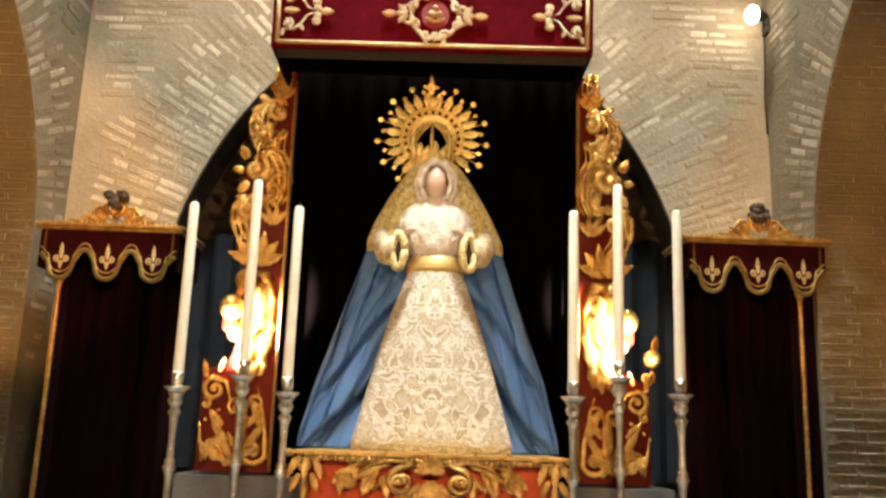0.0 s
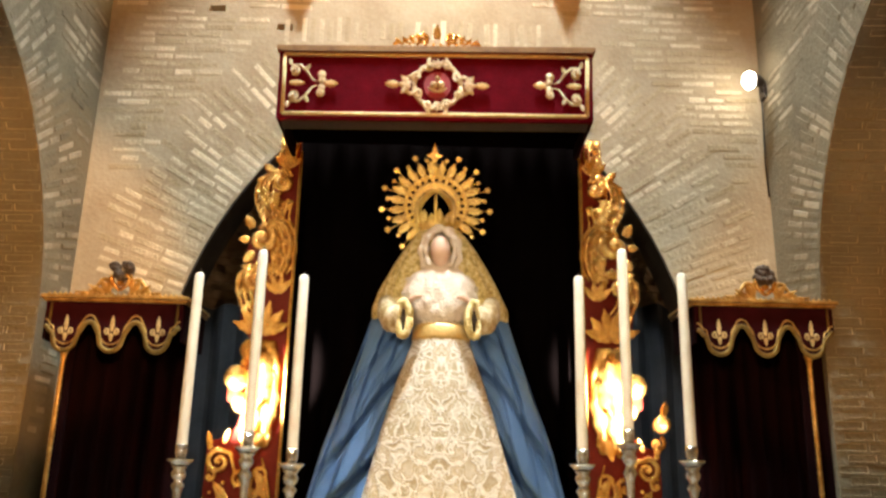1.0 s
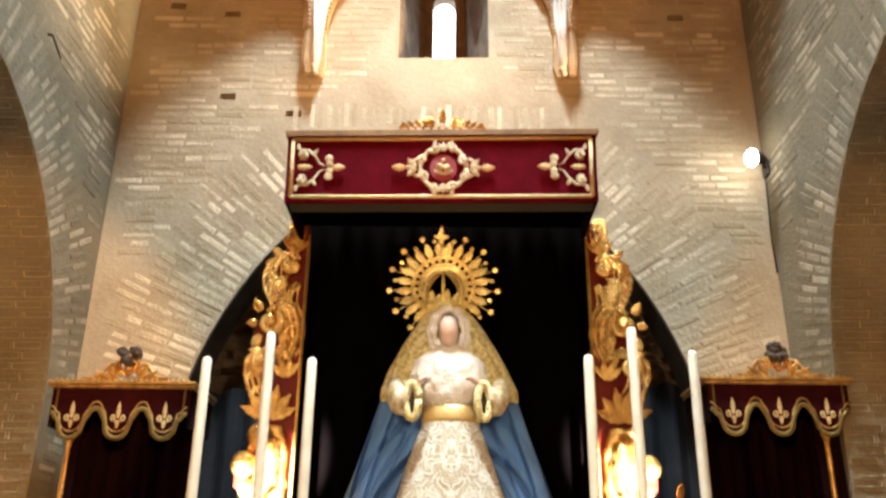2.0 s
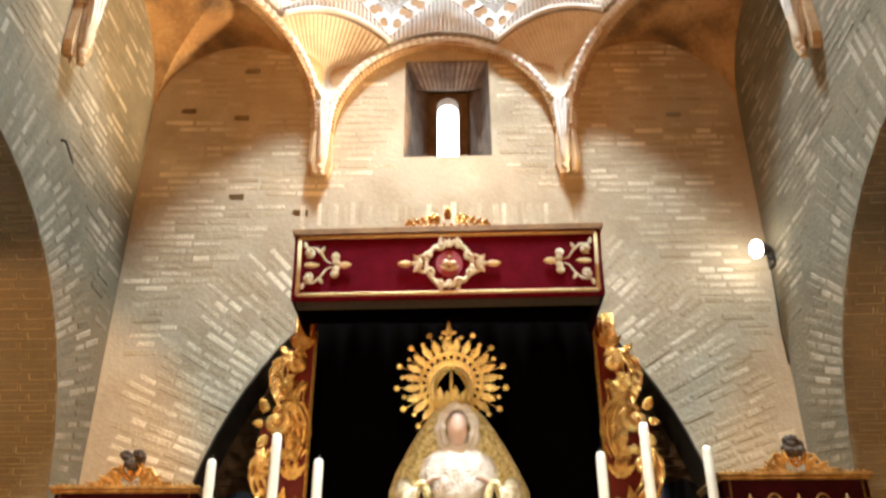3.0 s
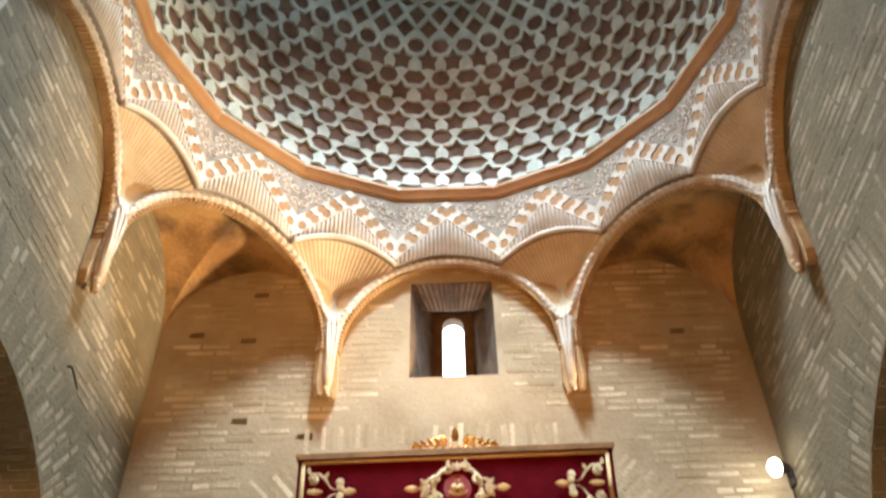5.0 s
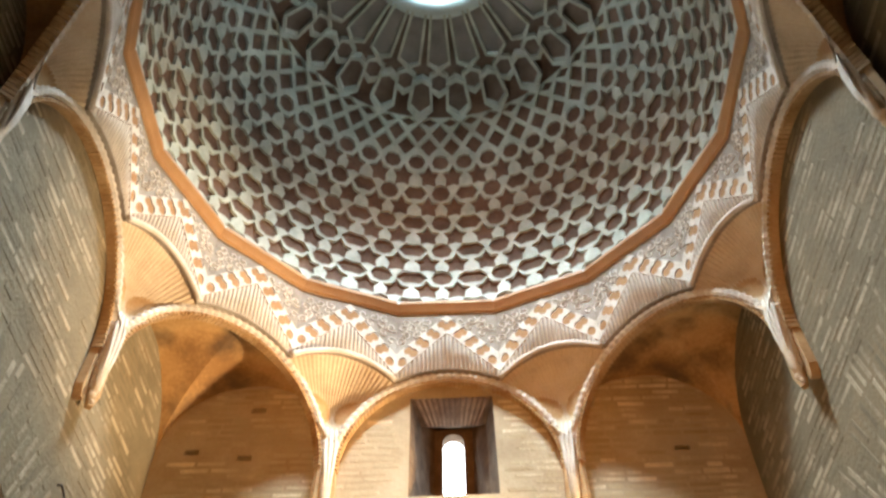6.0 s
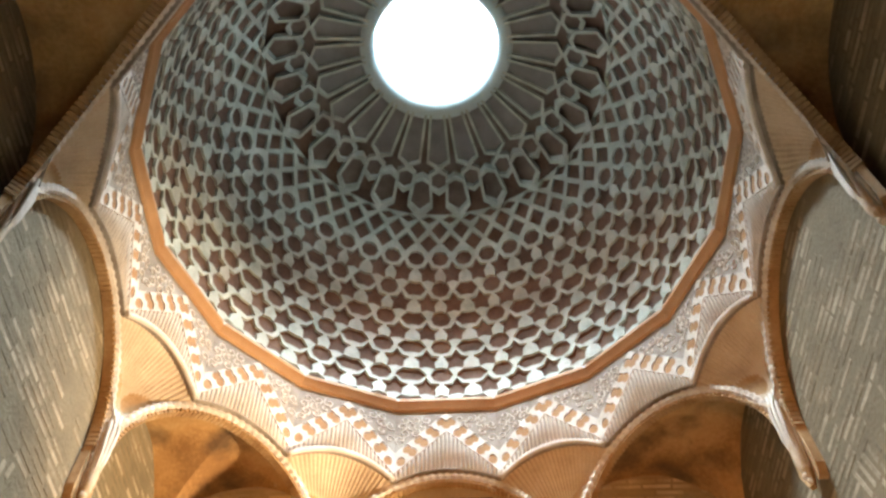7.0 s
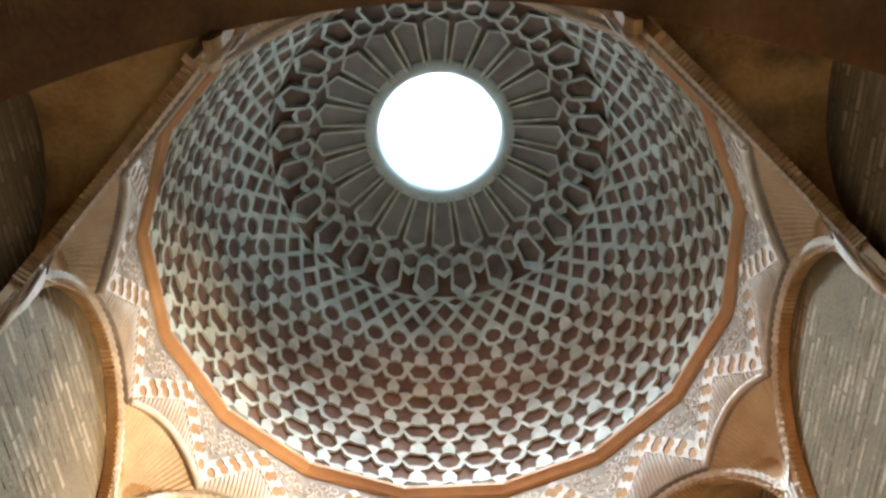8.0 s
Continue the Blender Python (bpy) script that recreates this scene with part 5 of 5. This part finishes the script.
def mantle_folds(x, z):
    """Depth of the folds: upright ones that hang from the shoulders, slanting ones drawn up by the bent arms."""
    drop, ax, side = max(0.0, 2.68 - z), abs(x), 7.0 if x > 0 else 2.0
    near, far = 0.16 + 0.29 * drop, 0.4 + 0.3 * drop
    q = min(1.0, max(0.0, (ax - near) / (far - near)))
    bend = noise.noise(Vector((ax * 3, z * 1.6, side)))

    def pleat(c, k):
        """A broad fold that leans a little, then a narrow deep crease."""
        f = (c * k + 0.35 * bend + 0.13 * side) % 1.0
        return 0.3 * f + max(0.0, 1 - abs(f - 0.88) / 0.12) ** 0.8
    slant = pleat(ax - 0.72 * drop - 0.1 * drop * drop, 4.2) + 0.4 * pleat(ax - 0.55 * drop, 6.5)
    upright = pleat(ax - 0.27 * drop, 9.0)
    low = min(1.0, drop * 1.3)
    deep = (1 - 0.75 * q) * (0.4 + 0.6 * low) * slant + (0.25 + 0.75 * q) * (1 - 0.6 * low) * 0.8 * upright
    return (0.15 * deep + 0.05 * bend) * min(1.0, drop * 4)


bm = bmesh.new()
# mantle
loft(bm, fill([(1.5, 0.01, 5.16, 0.765, 0.24), (1.58, 0.01, 5.16, 0.757, 0.24), (1.9, 0.01, 5.16, 0.675, 0.23), (2.16, 0.008, 5.16, 0.587, 0.22), (2.42, 0.006, 5.16, 0.497, 0.21), (2.65, 0.005, 5.15, 0.42, 0.18), (2.76, 0.005, 5.14, 0.375, 0.15)], 80), 0, 320, deep=mantle_folds)
# dress
loft(bm, fill([(1.5, 0.03, 4.98, 0.45, 0.26), (1.53, 0.03, 4.98, 0.455, 0.262), (2.0, 0.02, 4.98, 0.33, 0.24), (2.27, 0.015, 4.98, 0.25, 0.22), (2.45, 0.015, 4.98, 0.185, 0.19), (2.5, 0.015, 4.98, 0.165, 0.18), (2.62, 0.015, 4.99, 0.16, 0.17), (2.8, 0.01, 5.0, 0.15, 0.14)], 30), 1, 96, lambda z, a: 0.012 * math.sin(a * 15) * max(0.0, 2.5 - z))
# sash
loft(bm, [(2.5, 0.015, 4.98, 0.166, 0.182), (2.52, 0.015, 4.98, 0.17, 0.188), (2.57, 0.015, 4.98, 0.166, 0.184), (2.59, 0.015, 4.98, 0.16, 0.174)], 5, 40)
# gold lace over head and shoulders
loft(bm, fill([(2.66, 0.005, 5.1, 0.4, 0.2), (2.72, 0.005, 5.1, 0.4, 0.21), (2.84, 0.0, 5.09, 0.352, 0.2), (2.98, -0.002, 5.08, 0.282, 0.18), (3.1, -0.003, 5.07, 0.21, 0.155), (3.18, -0.004, 5.07, 0.152, 0.13), (3.23, -0.005, 5.07, 0.08, 0.08)], 26), 2, 90, lambda z, a: 0.03 * math.sin(a * 19 + z * 6) * min(1, (3.25 - z) * 2.5))
# tulle round the face and over the breast
loft(bm, fill([(2.585, 0.005, 4.99, 0.12, 0.17), (2.62, 0.005, 4.97, 0.17, 0.17), (2.7, 0.005, 4.96, 0.215, 0.16), (2.78, 0.005, 4.962, 0.225, 0.155), (2.87, 0.003, 4.97, 0.205, 0.145), (2.94, 0.002, 4.99, 0.135, 0.12), (3.06, 0.0, 5.02, 0.105, 0.11), (3.14, -0.002, 5.01, 0.09, 0.105), (3.19, -0.003, 5.03, 0.06, 0.08)], 26), 3, 72, lambda z, a: (0.035 * math.sin(a * 21 + 9 * math.sin(z * 14)) + 0.09 * noise.noise(Vector((a * 6, z * 22, 1)))) * min(1, (3.2 - z) * 3))
# plain oval of the face
m = Matrix.Translation((0.0, 4.862, 3.03)) @ Matrix.Diagonal((0.058, 0.055, 0.094, 1))
before = set(bm.faces)
bmesh.ops.create_uvsphere(bm, u_segments=20, v_segments=14, radius=1, matrix=m)
for f in set(bm.faces) - before:
    f.material_index, f.smooth = 4, True
# tulle drawn round the face
before = set(bm.faces)
for r, h, w, y in ((0.086, 0.128, 0.02, 4.862), (0.112, 0.15, 0.024, 4.89)):
    pts = [(r * math.sin(radians(-135 + 270 * q / 26)), y + 0.012 * math.sin(q * 2.3), 3.03 + h * math.cos(radians(-135 + 270 * q / 26))) for q in range(27)]
    sweep(bm, pts, [w * (0.8 + 0.3 * math.sin(q * 1.7)) for q in range(27)], 8, 0.9)
for f in set(bm.faces) - before:
    f.material_index, f.smooth = 3, True
# hanging sleeves with open lace cuffs, and the plain ends of the arms over the sash
for s in (-1, 1):
    pieces = [
        (7, [(s * 0.31, 4.98, 2.74), (s * 0.3, 4.93, 2.67), (s * 0.27, 4.88, 2.62), (s * 0.215, 4.83, 2.61)], [0.05, 0.062, 0.07, 0.078], 1.15),
        (2, [(s * 0.2 + 0.036 * math.cos(q * math.pi / 8), 4.81 + s * 0.02 * math.cos(q * math.pi / 8), 2.61 + 0.1 * math.sin(q * math.pi / 8)) for q in range(17)], [0.021 + 0.004 * (q % 2) for q in range(17)], 1.0),
        (4, [(s * 0.2, 4.84, 2.66), (s * 0.17, 4.8, 2.71), (s * 0.13, 4.785, 2.735), (s * 0.1, 4.78, 2.73)], [0.02, 0.022, 0.026, 0.012], 0.6),
        # dark plug that stands in for the shade inside the cuff
        (6, [(s * 0.2, 4.826, 2.7), (s * 0.2, 4.822, 2.615), (s * 0.2, 4.826, 2.53)], [0.022, 0.034, 0.02], 0.2)]
    for mat, pts, rad, flat in pieces:
        before = set(bm.faces)
        sweep(bm, pts, rad, 14, flat, (0, 0, 1) if mat in (7, 4) else (0, 1, 0))
        for f in set(bm.faces) - before:
            f.material_index, f.smooth = mat, True
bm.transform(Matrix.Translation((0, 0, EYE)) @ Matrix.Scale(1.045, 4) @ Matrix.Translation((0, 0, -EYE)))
thing("dressed_statue", bm, [BLUE, DRESS, LACE, TULLE, SKIN, rough_paint("gold silk sash", [(0.6, 0.4, 0.13), (0.8, 0.58, 0.25)], 14, 0.45, 0.2, bump=0.4), IRON, rough_paint("cream and gold sleeve silk", [(0.3, 0.19, 0.07), (0.45, 0.33, 0.17), (0.62, 0.52, 0.36)], 22, 0.5, 0.1, bump=0.7, spread=0.15)],
      "dressed statue with blue mantle, cream brocade dress and gold lace veil", "statue")

# ---- halo crown ----
HX, HY, HZ = -0.035, 5.07, 3.385
crown = empty("halo_crown", Matrix.Translation((HX, HY, HZ - 0.2)), "gilt halo crown with leaf rays and stars on stems", "crown")
cinv = Matrix.Translation((-HX, -HY, -HZ + 0.2))
bm = bmesh.new()
for r, w in ((0.102, 0.008), (0.145, 0.012), (0.196, 0.009)):
    sweep(bm, [(HX + r * math.cos(radians(q * 6 - 60)), HY - 0.005, HZ + r * math.sin(radians(q * 6 - 60))) for q in range(51)], w, 8, 0.7)
for q in range(40):
    a = q * 300 / 39 - 60
    ball(bm, HX + 0.178 * math.cos(radians(a)), HY - 0.01, HZ + 0.178 * math.sin(radians(a)), 0.009, 1)
    if q % 2:
        leaf(bm, HX + 0.128 * math.cos(radians(a)), HZ + 0.128 * math.sin(radians(a)), a, 0.035, 0.01, HY - 0.004, 0)
plate(bm, [(HX + 0.204 * math.cos(radians(q * 7.5)), HZ + 0.204 * math.sin(radians(q * 7.5))) for q in range(48)], [[(HX + 0.098 * math.cos(radians(q * 10)), HZ + 0.098 * math.sin(radians(q * 10))) for q in range(36)]] + [[(HX + 0.167 * math.cos(radians(15 * k)) + 0.012 * math.cos(radians(60 * q)), HZ + 0.167 * math.sin(radians(15 * k)) + 0.012 * math.sin(radians(60 * q))) for q in range(6)] for k in range(24)], 0.008, lambda x, y, z: (x, HY + y, z))
local_part("ring", bm, GOLD_BRIGHT, crown, cinv, "pierced gilt ring")
for k in range(20):
    a = -54 + 288 * k / 19
    bm = bmesh.new()
    leaf(bm, HX + 0.2 * math.cos(radians(a)), HZ + 0.2 * math.sin(radians(a)), a, 0.092, 0.028, HY - 0.004, 0.15)
    local_part("leaf_ray", bm, GOLD_BRIGHT, crown, cinv)
for k in range(25):
    a = -54 + 288 * k / 24
    if k == 12:
        continue
    r = 0.338 if k % 2 == 0 else 0.303
    c, s = math.cos(radians(a)), math.sin(radians(a))
    bm = bmesh.new()
    sweep(bm, [(HX + 0.2 * c, HY, HZ + 0.2 * s), (HX + r * c, HY, HZ + r * s)], 0.0035, 5)
    star = local_part("star_stem", bm, GOLD_BRIGHT, crown, cinv)
    bm = bmesh.new()
    big = 0.024 if k % 2 == 0 else 0.018
    plate(bm, [(HX + r * c + (big if q % 2 == 0 else big * 0.55) * math.cos(radians(a + 30 * q)), HZ + r * s + (big if q % 2 == 0 else big * 0.55) * math.sin(radians(a + 30 * q))) for q in range(12)], (), 0.012, lambda x, y, z: (x, HY - 0.006 + y, z))
    local_part("star", bm, GOLD_BRIGHT, star, cinv, "small pale gilt star")
bm = bmesh.new()
lathe(bm, [(0.105, -0.2), (0.112, -0.195), (0.108, -0.17), (0.115, -0.15), (0.118, -0.14), (0.11, -0.135)], 32, (HX, HY, HZ))
for k in range(14):
    a = 2 * math.pi * k / 14
    leaf(bm, HX + 0.11 * math.cos(a), HZ - 0.15, 90, 0.06 + 0.03 * (k % 2), 0.022, HY + 0.11 * math.sin(a), 0)
local_part("crown_band", bm, GOLD_BRIGHT, crown, cinv, "gilt crown band with leaf points")
for k in range(6):
    bm = bmesh.new()
    a = math.pi * k / 3 + math.pi / 2
    pts = []
    for q in range(9):
        t = q / 8 * math.pi / 2
        rr = 0.11 * math.cos(t) * (1 + 0.35 * math.sin(2 * t))
        pts.append((HX + rr * math.cos(a), HY + rr * math.sin(a), HZ - 0.14 + 0.23 * math.sin(t)))
    sweep(bm, pts, [0.021 - 0.0012 * q for q in range(9)], 6, 0.6, (math.cos(a + 1.57), math.sin(a + 1.57), 0.01))
    local_part("crown_bow", bm, GOLD_BRIGHT, crown, cinv, "gilt bow of the crown")
bm = bmesh.new()
ball(bm, HX - 0.015, HY, HZ + 0.3, 0.02)
for q in range(8):
    leaf(bm, HX - 0.015, HZ + 0.33, 45 * q, 0.085 if q == 2 else (0.05 if q % 2 == 0 else 0.03), 0.014, HY - 0.005, 0)
sweep(bm, [(HX, HY, HZ + 0.2), (HX - 0.012, HY, HZ + 0.31)], 0.014, 8)
local_part("cross", bm, GOLD_BRIGHT, crown, cinv, "gilt cross at the top")

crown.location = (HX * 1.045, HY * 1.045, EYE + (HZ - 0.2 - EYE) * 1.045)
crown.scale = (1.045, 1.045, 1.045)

# ---- spotlight on the wall ----
spot = empty("wall_spotlight", Matrix.Translation((XR - 0.03, YB - 0.05, 4.79)), "small dark spotlight with a glowing bulb on a wall bracket", "lamp")
sinv = spot.matrix_world.inverted()
SX, SY, SZ = 2.33, 5.93, 4.76
bm = bmesh.new()
box(bm, XR - 0.03, XR - 0.002, YB - 0.14, YB - 0.04, 4.68, 4.82)
bmesh.ops.bevel(bm, geom=list(bm.edges), offset=0.006, segments=1, affect="EDGES")
local_part("bracket", bm, IRON, spot, sinv)
bm = bmesh.new()
sweep(bm, [(XR - 0.02, YB - 0.09, 4.75), (SX + 0.08, SY + 0.02, SZ - 0.01), (SX + 0.04, SY, SZ)], [0.014, 0.014, 0.022], 8, 1, (0, 0, 1))
local_part("arm", bm, IRON, spot, sinv)
bm = bmesh.new()
sweep(bm, [(SX + 0.03, SY, SZ + 0.005), (SX + 0.05, SY, SZ), (SX + 0.1, SY + 0.01, SZ - 0.012), (SX + 0.115, SY + 0.012, SZ - 0.015)], [0.044, 0.05, 0.034, 0.02], 14, 1, (0, 0, 1))
local_part("housing", bm, IRON, spot, sinv, "dark metal lamp housing")
bm = bmesh.new()
bmesh.ops.create_uvsphere(bm, u_segments=18, v_segments=12, radius=1, matrix=Matrix.Translation((SX, SY, SZ)) @ Matrix.Diagonal((0.05, 0.06, 0.07, 1)))
for f in bm.faces:
    f.smooth = True
local_part("bulb", bm, glow("lit bulb", 40, (1.0, 0.93, 0.8)), spot, sinv, "glowing white bulb")
bm = bmesh.new()
sweep(bm, [(XR - 0.02, YB - 0.06, 4.68), (XR - 0.012, YB - 0.03, 4.5), (XR - 0.02, YB - 0.02, 4.2), (XR - 0.014, YB - 0.02, 3.9)], 0.007, 6)
local_part("cable", bm, IRON, spot, sinv, "thin dark cable")

# ---- bent iron rod in the west wall ----
bm = bmesh.new()
sweep(bm, [(XL - 0.02, 4.83, 5.07), (XL + 0.03, 4.83, 5.06), (XL + 0.035, 4.88, 5.035), (XL + 0.03, 4.95, 5.01), (XL + 0.03, 5.0, 4.985)], [0.009, 0.009, 0.008, 0.007, 0.004], 8, 1, (1, 0, 0))
thing("wall_hook", bm, IRON, "short bent dark iron hook in the grey brick wall", "hook")

# ---- bricks of the walls ----
def unit_brick(name, sx, sz, seed, mat):
    """A worn brick, its face bevelled: x along, y into the wall, z up."""
    rnd = random.Random(seed)
    bm = bmesh.new()
    f, b = [], []
    for x, z in ((-1, -1), (1, -1), (1, 1), (-1, 1)):
        jx, jz = rnd.uniform(-0.006, 0.006), rnd.uniform(-0.004, 0.004)
        b.append(bm.verts.new((x * sx / 2 + jx, 0.01, z * sz / 2 + jz)))
        f.append(bm.verts.new((x * (sx / 2 - 0.006) + jx, -0.009 + rnd.uniform(-0.003, 0.003), z * (sz / 2 - 0.005) + jz)))
    bm.faces.new(f)
    for i in range(4):
        bm.faces.new((f[i], b[i], b[(i + 1) % 4], f[(i + 1) % 4]))
    return mesh_of(name, bm, mat)


BRICKS = [unit_brick("brick", 0.25, 0.046, s, BRICK) for s in range(4)]
SHADED_BRICKS = [unit_brick("brick", 0.25, 0.046, s, BRICK_SHADED) for s in range(4)]


def lay(wall_ob, places, near, label, shades=None):
    """places: (x, z, turn, length factor) on the wall. Those for which near(x, z) holds become single bricks, at most 300; the rest one mesh."""
    verts, faces, count = [], [], 0
    rnd = random.Random(len(places))
    for x, z, turn, k in places:
        me = (shades or BRICKS)[rnd.randrange(4)]
        m = Matrix.Translation((x, 0, z)) @ Matrix.Rotation(radians(turn + rnd.uniform(-1.5, 1.5)), 4, "Y") @ Matrix.Diagonal((k, rnd.uniform(0.05, 0.42), rnd.uniform(0.82, 1.12), 1))
        if count < 300 and near(x, z):
            c = new("brick", me)
            c.parent = wall_ob
            c.matrix_local = m
            count += 1
            continue
        base = len(verts)
        verts += [m @ v.co for v in me.vertices]
        faces += [[base + i for i in p.vertices] for p in me.polygons]
    me = bpy.data.meshes.new("bricks")
    me.from_pydata(verts, [], faces)
    me.materials.append((shades or BRICKS)[0].materials[0])
    ob = tagged(new("bricks", me), label, kind="stuff")
    ob.parent = wall_ob


def courses(x0, x1, z0, z1, free, seed, bare=0.45):
    rnd, out, z, row = random.Random(seed), [], z0, 0
    while z < z1:
        x = x0 + (0.14 if row % 2 else 0) + rnd.uniform(-0.03, 0.03)
        while x < x1:
            k = rnd.choice((1, 1, 1, 0.52, 0.9))
            w = 0.25 * k
            if x + w < x1 and rnd.random() > 0.05 and noise.noise(Vector((x * 1.1, z * 1.3, seed))) < bare and all(free(x + q * w, z + s) for q in (0, 0.5, 1) for s in (-0.03, 0.03)):
                out.append((x + w / 2, z + rnd.uniform(-0.004, 0.004), 0, k))
            x += w + 0.017
        z += 0.068
        row += 1
    return out


def voussoirs(point, count, rings, seed):
    """point(i): place on the arch's edge and the outward way in degrees from the wall's x."""
    rnd, out = random.Random(seed), []
    for i in range(count):
        x, z, a = point((i + 0.5) / count)
        d, far = rnd.uniform(0.0, 0.04), 0.29 * rings
        while d < far - 0.1:
            k = rnd.choice((1, 1, 0.9, 0.6, 0.5))
            mid = d + 0.125 * k
            px, pz = x + mid * math.cos(radians(a)), z + mid * math.sin(radians(a))
            if rnd.random() > 0.06 and noise.noise(Vector((px * 1.2, pz * 1.2, seed))) < 0.6:
                out.append((px, pz, -a, k))
            d += 0.25 * k + 0.02
    return out


def niche_edge(s):
    top = math.degrees(math.acos(1.03 / 3.0))
    if s < 0.5:
        a = 12 + (top - 12) * s * 2
        return 0.05 - 1.03 + 3.0 * math.cos(radians(a)), 2.2 + 3.0 * math.sin(radians(a)), a
    a = 12 + (top - 12) * (1 - s) * 2
    return 0.05 + 1.03 - 3.0 * math.cos(radians(a)), 2.2 + 3.0 * math.sin(radians(a)), 180 - a


def near_niche(x, z):
    side_x = 0.05 - 1.03 if x > 0.05 else 0.05 + 1.03
    return math.hypot(x - side_x, z - 2.2) < 3.0 + 0.74 and z > 2.2 or (abs(x - 0.05) < 2.2 and z < 2.9)


emb = [(-0.39, 5.78), (0.46, 5.78), (0.45, 6.93), (-0.39, 6.93)]


def free_back(x, z):
    return not near_niche(x, z) and not inside((x, z), emb) and not (abs(x) < 1.3 and 5.12 < z < 5.4) and not any(abs(x - hx) < 0.12 and abs(z - hz) < 0.06 for hx, hz in HOLES) and abs(x) < A - 0.02


spots = courses(-2.6, 2.6, 2.6, 7.2, free_back, 3, 2.0)
spots += [p for p in voussoirs(niche_edge, 96, 2.5, 4) if abs(p[0]) < A - 0.1 and p[1] < 5.1]
row_rnd = random.Random(8)
spots += [(-1.25 + 0.07 * i, 5.25 + row_rnd.uniform(-0.02, 0.02), 90 + row_rnd.uniform(-3, 3), row_rnd.choice((0.9, 0.75, 0.6))) for i in range(36) if row_rnd.random() > 0.25]
lay(wall_back, spots, lambda x, z: 4.9 < z < 6.2, "worn pale bricks in lime mortar")


for ob, seed, (ac, az, ar) in ((wall_left, 11, WEST_ARCH), (wall_right, 12, EAST_ARCH)):
    def side_edge(s):
        a = radians(4 + 172 * s)
        return ac + ar * math.cos(a), az + ar * math.sin(a), math.degrees(a)

    def free_side(x, z):
        return not (math.hypot(x - ac, z - az) < ar + 0.6 and z > az) and not (abs(x - ac) < ar + 0.05 and z <= az) and abs(x) < A - 0.02
    spots = courses(-2.6, 2.6, 1.0, 7.2, free_side, seed)
    spots += [p for p in voussoirs(side_edge, 92, 2, seed + 5) if abs(p[0]) < A - 0.08]
    sign = 1 if ob is wall_left else -1
    lay(ob, spots, lambda x, z: sign * x > 1.2 and 3.2 < z < 5.0, "worn grey bricks, coursed and fanned round the arch", SHADED_BRICKS)
    verts, faces = [], []
    rnd = random.Random(seed + 9)
    for i in range(90):
        if i < 24:
            x, z, a = ar, 1.05 + 0.068 * i, 0
        else:
            a = (i - 24) * 1.95
            x, z = ar * math.cos(radians(a)), az + ar * math.sin(radians(a))
        for j in range(3):
            m = Matrix.Translation((ac + sign * x, 0.1 + 0.2 * j + (0.06 if i % 2 else 0), z)) @ Matrix.Rotation(radians(-a if sign > 0 else a + 180), 4, "Y") @ Matrix.Rotation(radians(90), 4, "Z") @ Matrix.Diagonal((0.72, rnd.uniform(0.5, 1.2), 1, 1))
            me = BRICKS[rnd.randrange(4)]
            if j == 2 and i % 2:
                continue
            base = len(verts)
            verts += [m @ v.co for v in me.vertices]
            faces += [[base + q for q in p.vertices] for p in me.polygons]
    me = bpy.data.meshes.new("soffit_bricks")
    me.from_pydata(verts, [], faces)
    me.materials.append(BRICK)
    c = tagged(new("soffit_bricks", me), "ochre bricks under the arch", kind="stuff")
    c.parent = ob

# niche back: coursed brown bricks
niche_free = lambda x, z: True
niche = bpy.data.objects["niche_wall"]
spots = courses(-2.2, 2.2, 2.5, 4.7, niche_free, 31)
verts, faces = [], []
for x, z, _, k in spots:
    m = Matrix.Translation((x, YB + 0.384, z)) @ Matrix.Diagonal((k, 1, 1, 1))
    base = len(verts)
    verts += [m @ v.co for v in BRICKS[0].vertices]
    faces += [[base + q for q in p.vertices] for p in BRICKS[0].polygons]
me = bpy.data.meshes.new("bricks")
me.from_pydata(verts, [], faces)
me.materials.append(RECESS_SHADED)
c = tagged(new("bricks", me), "brown bricks", kind="stuff")
c.parent = niche
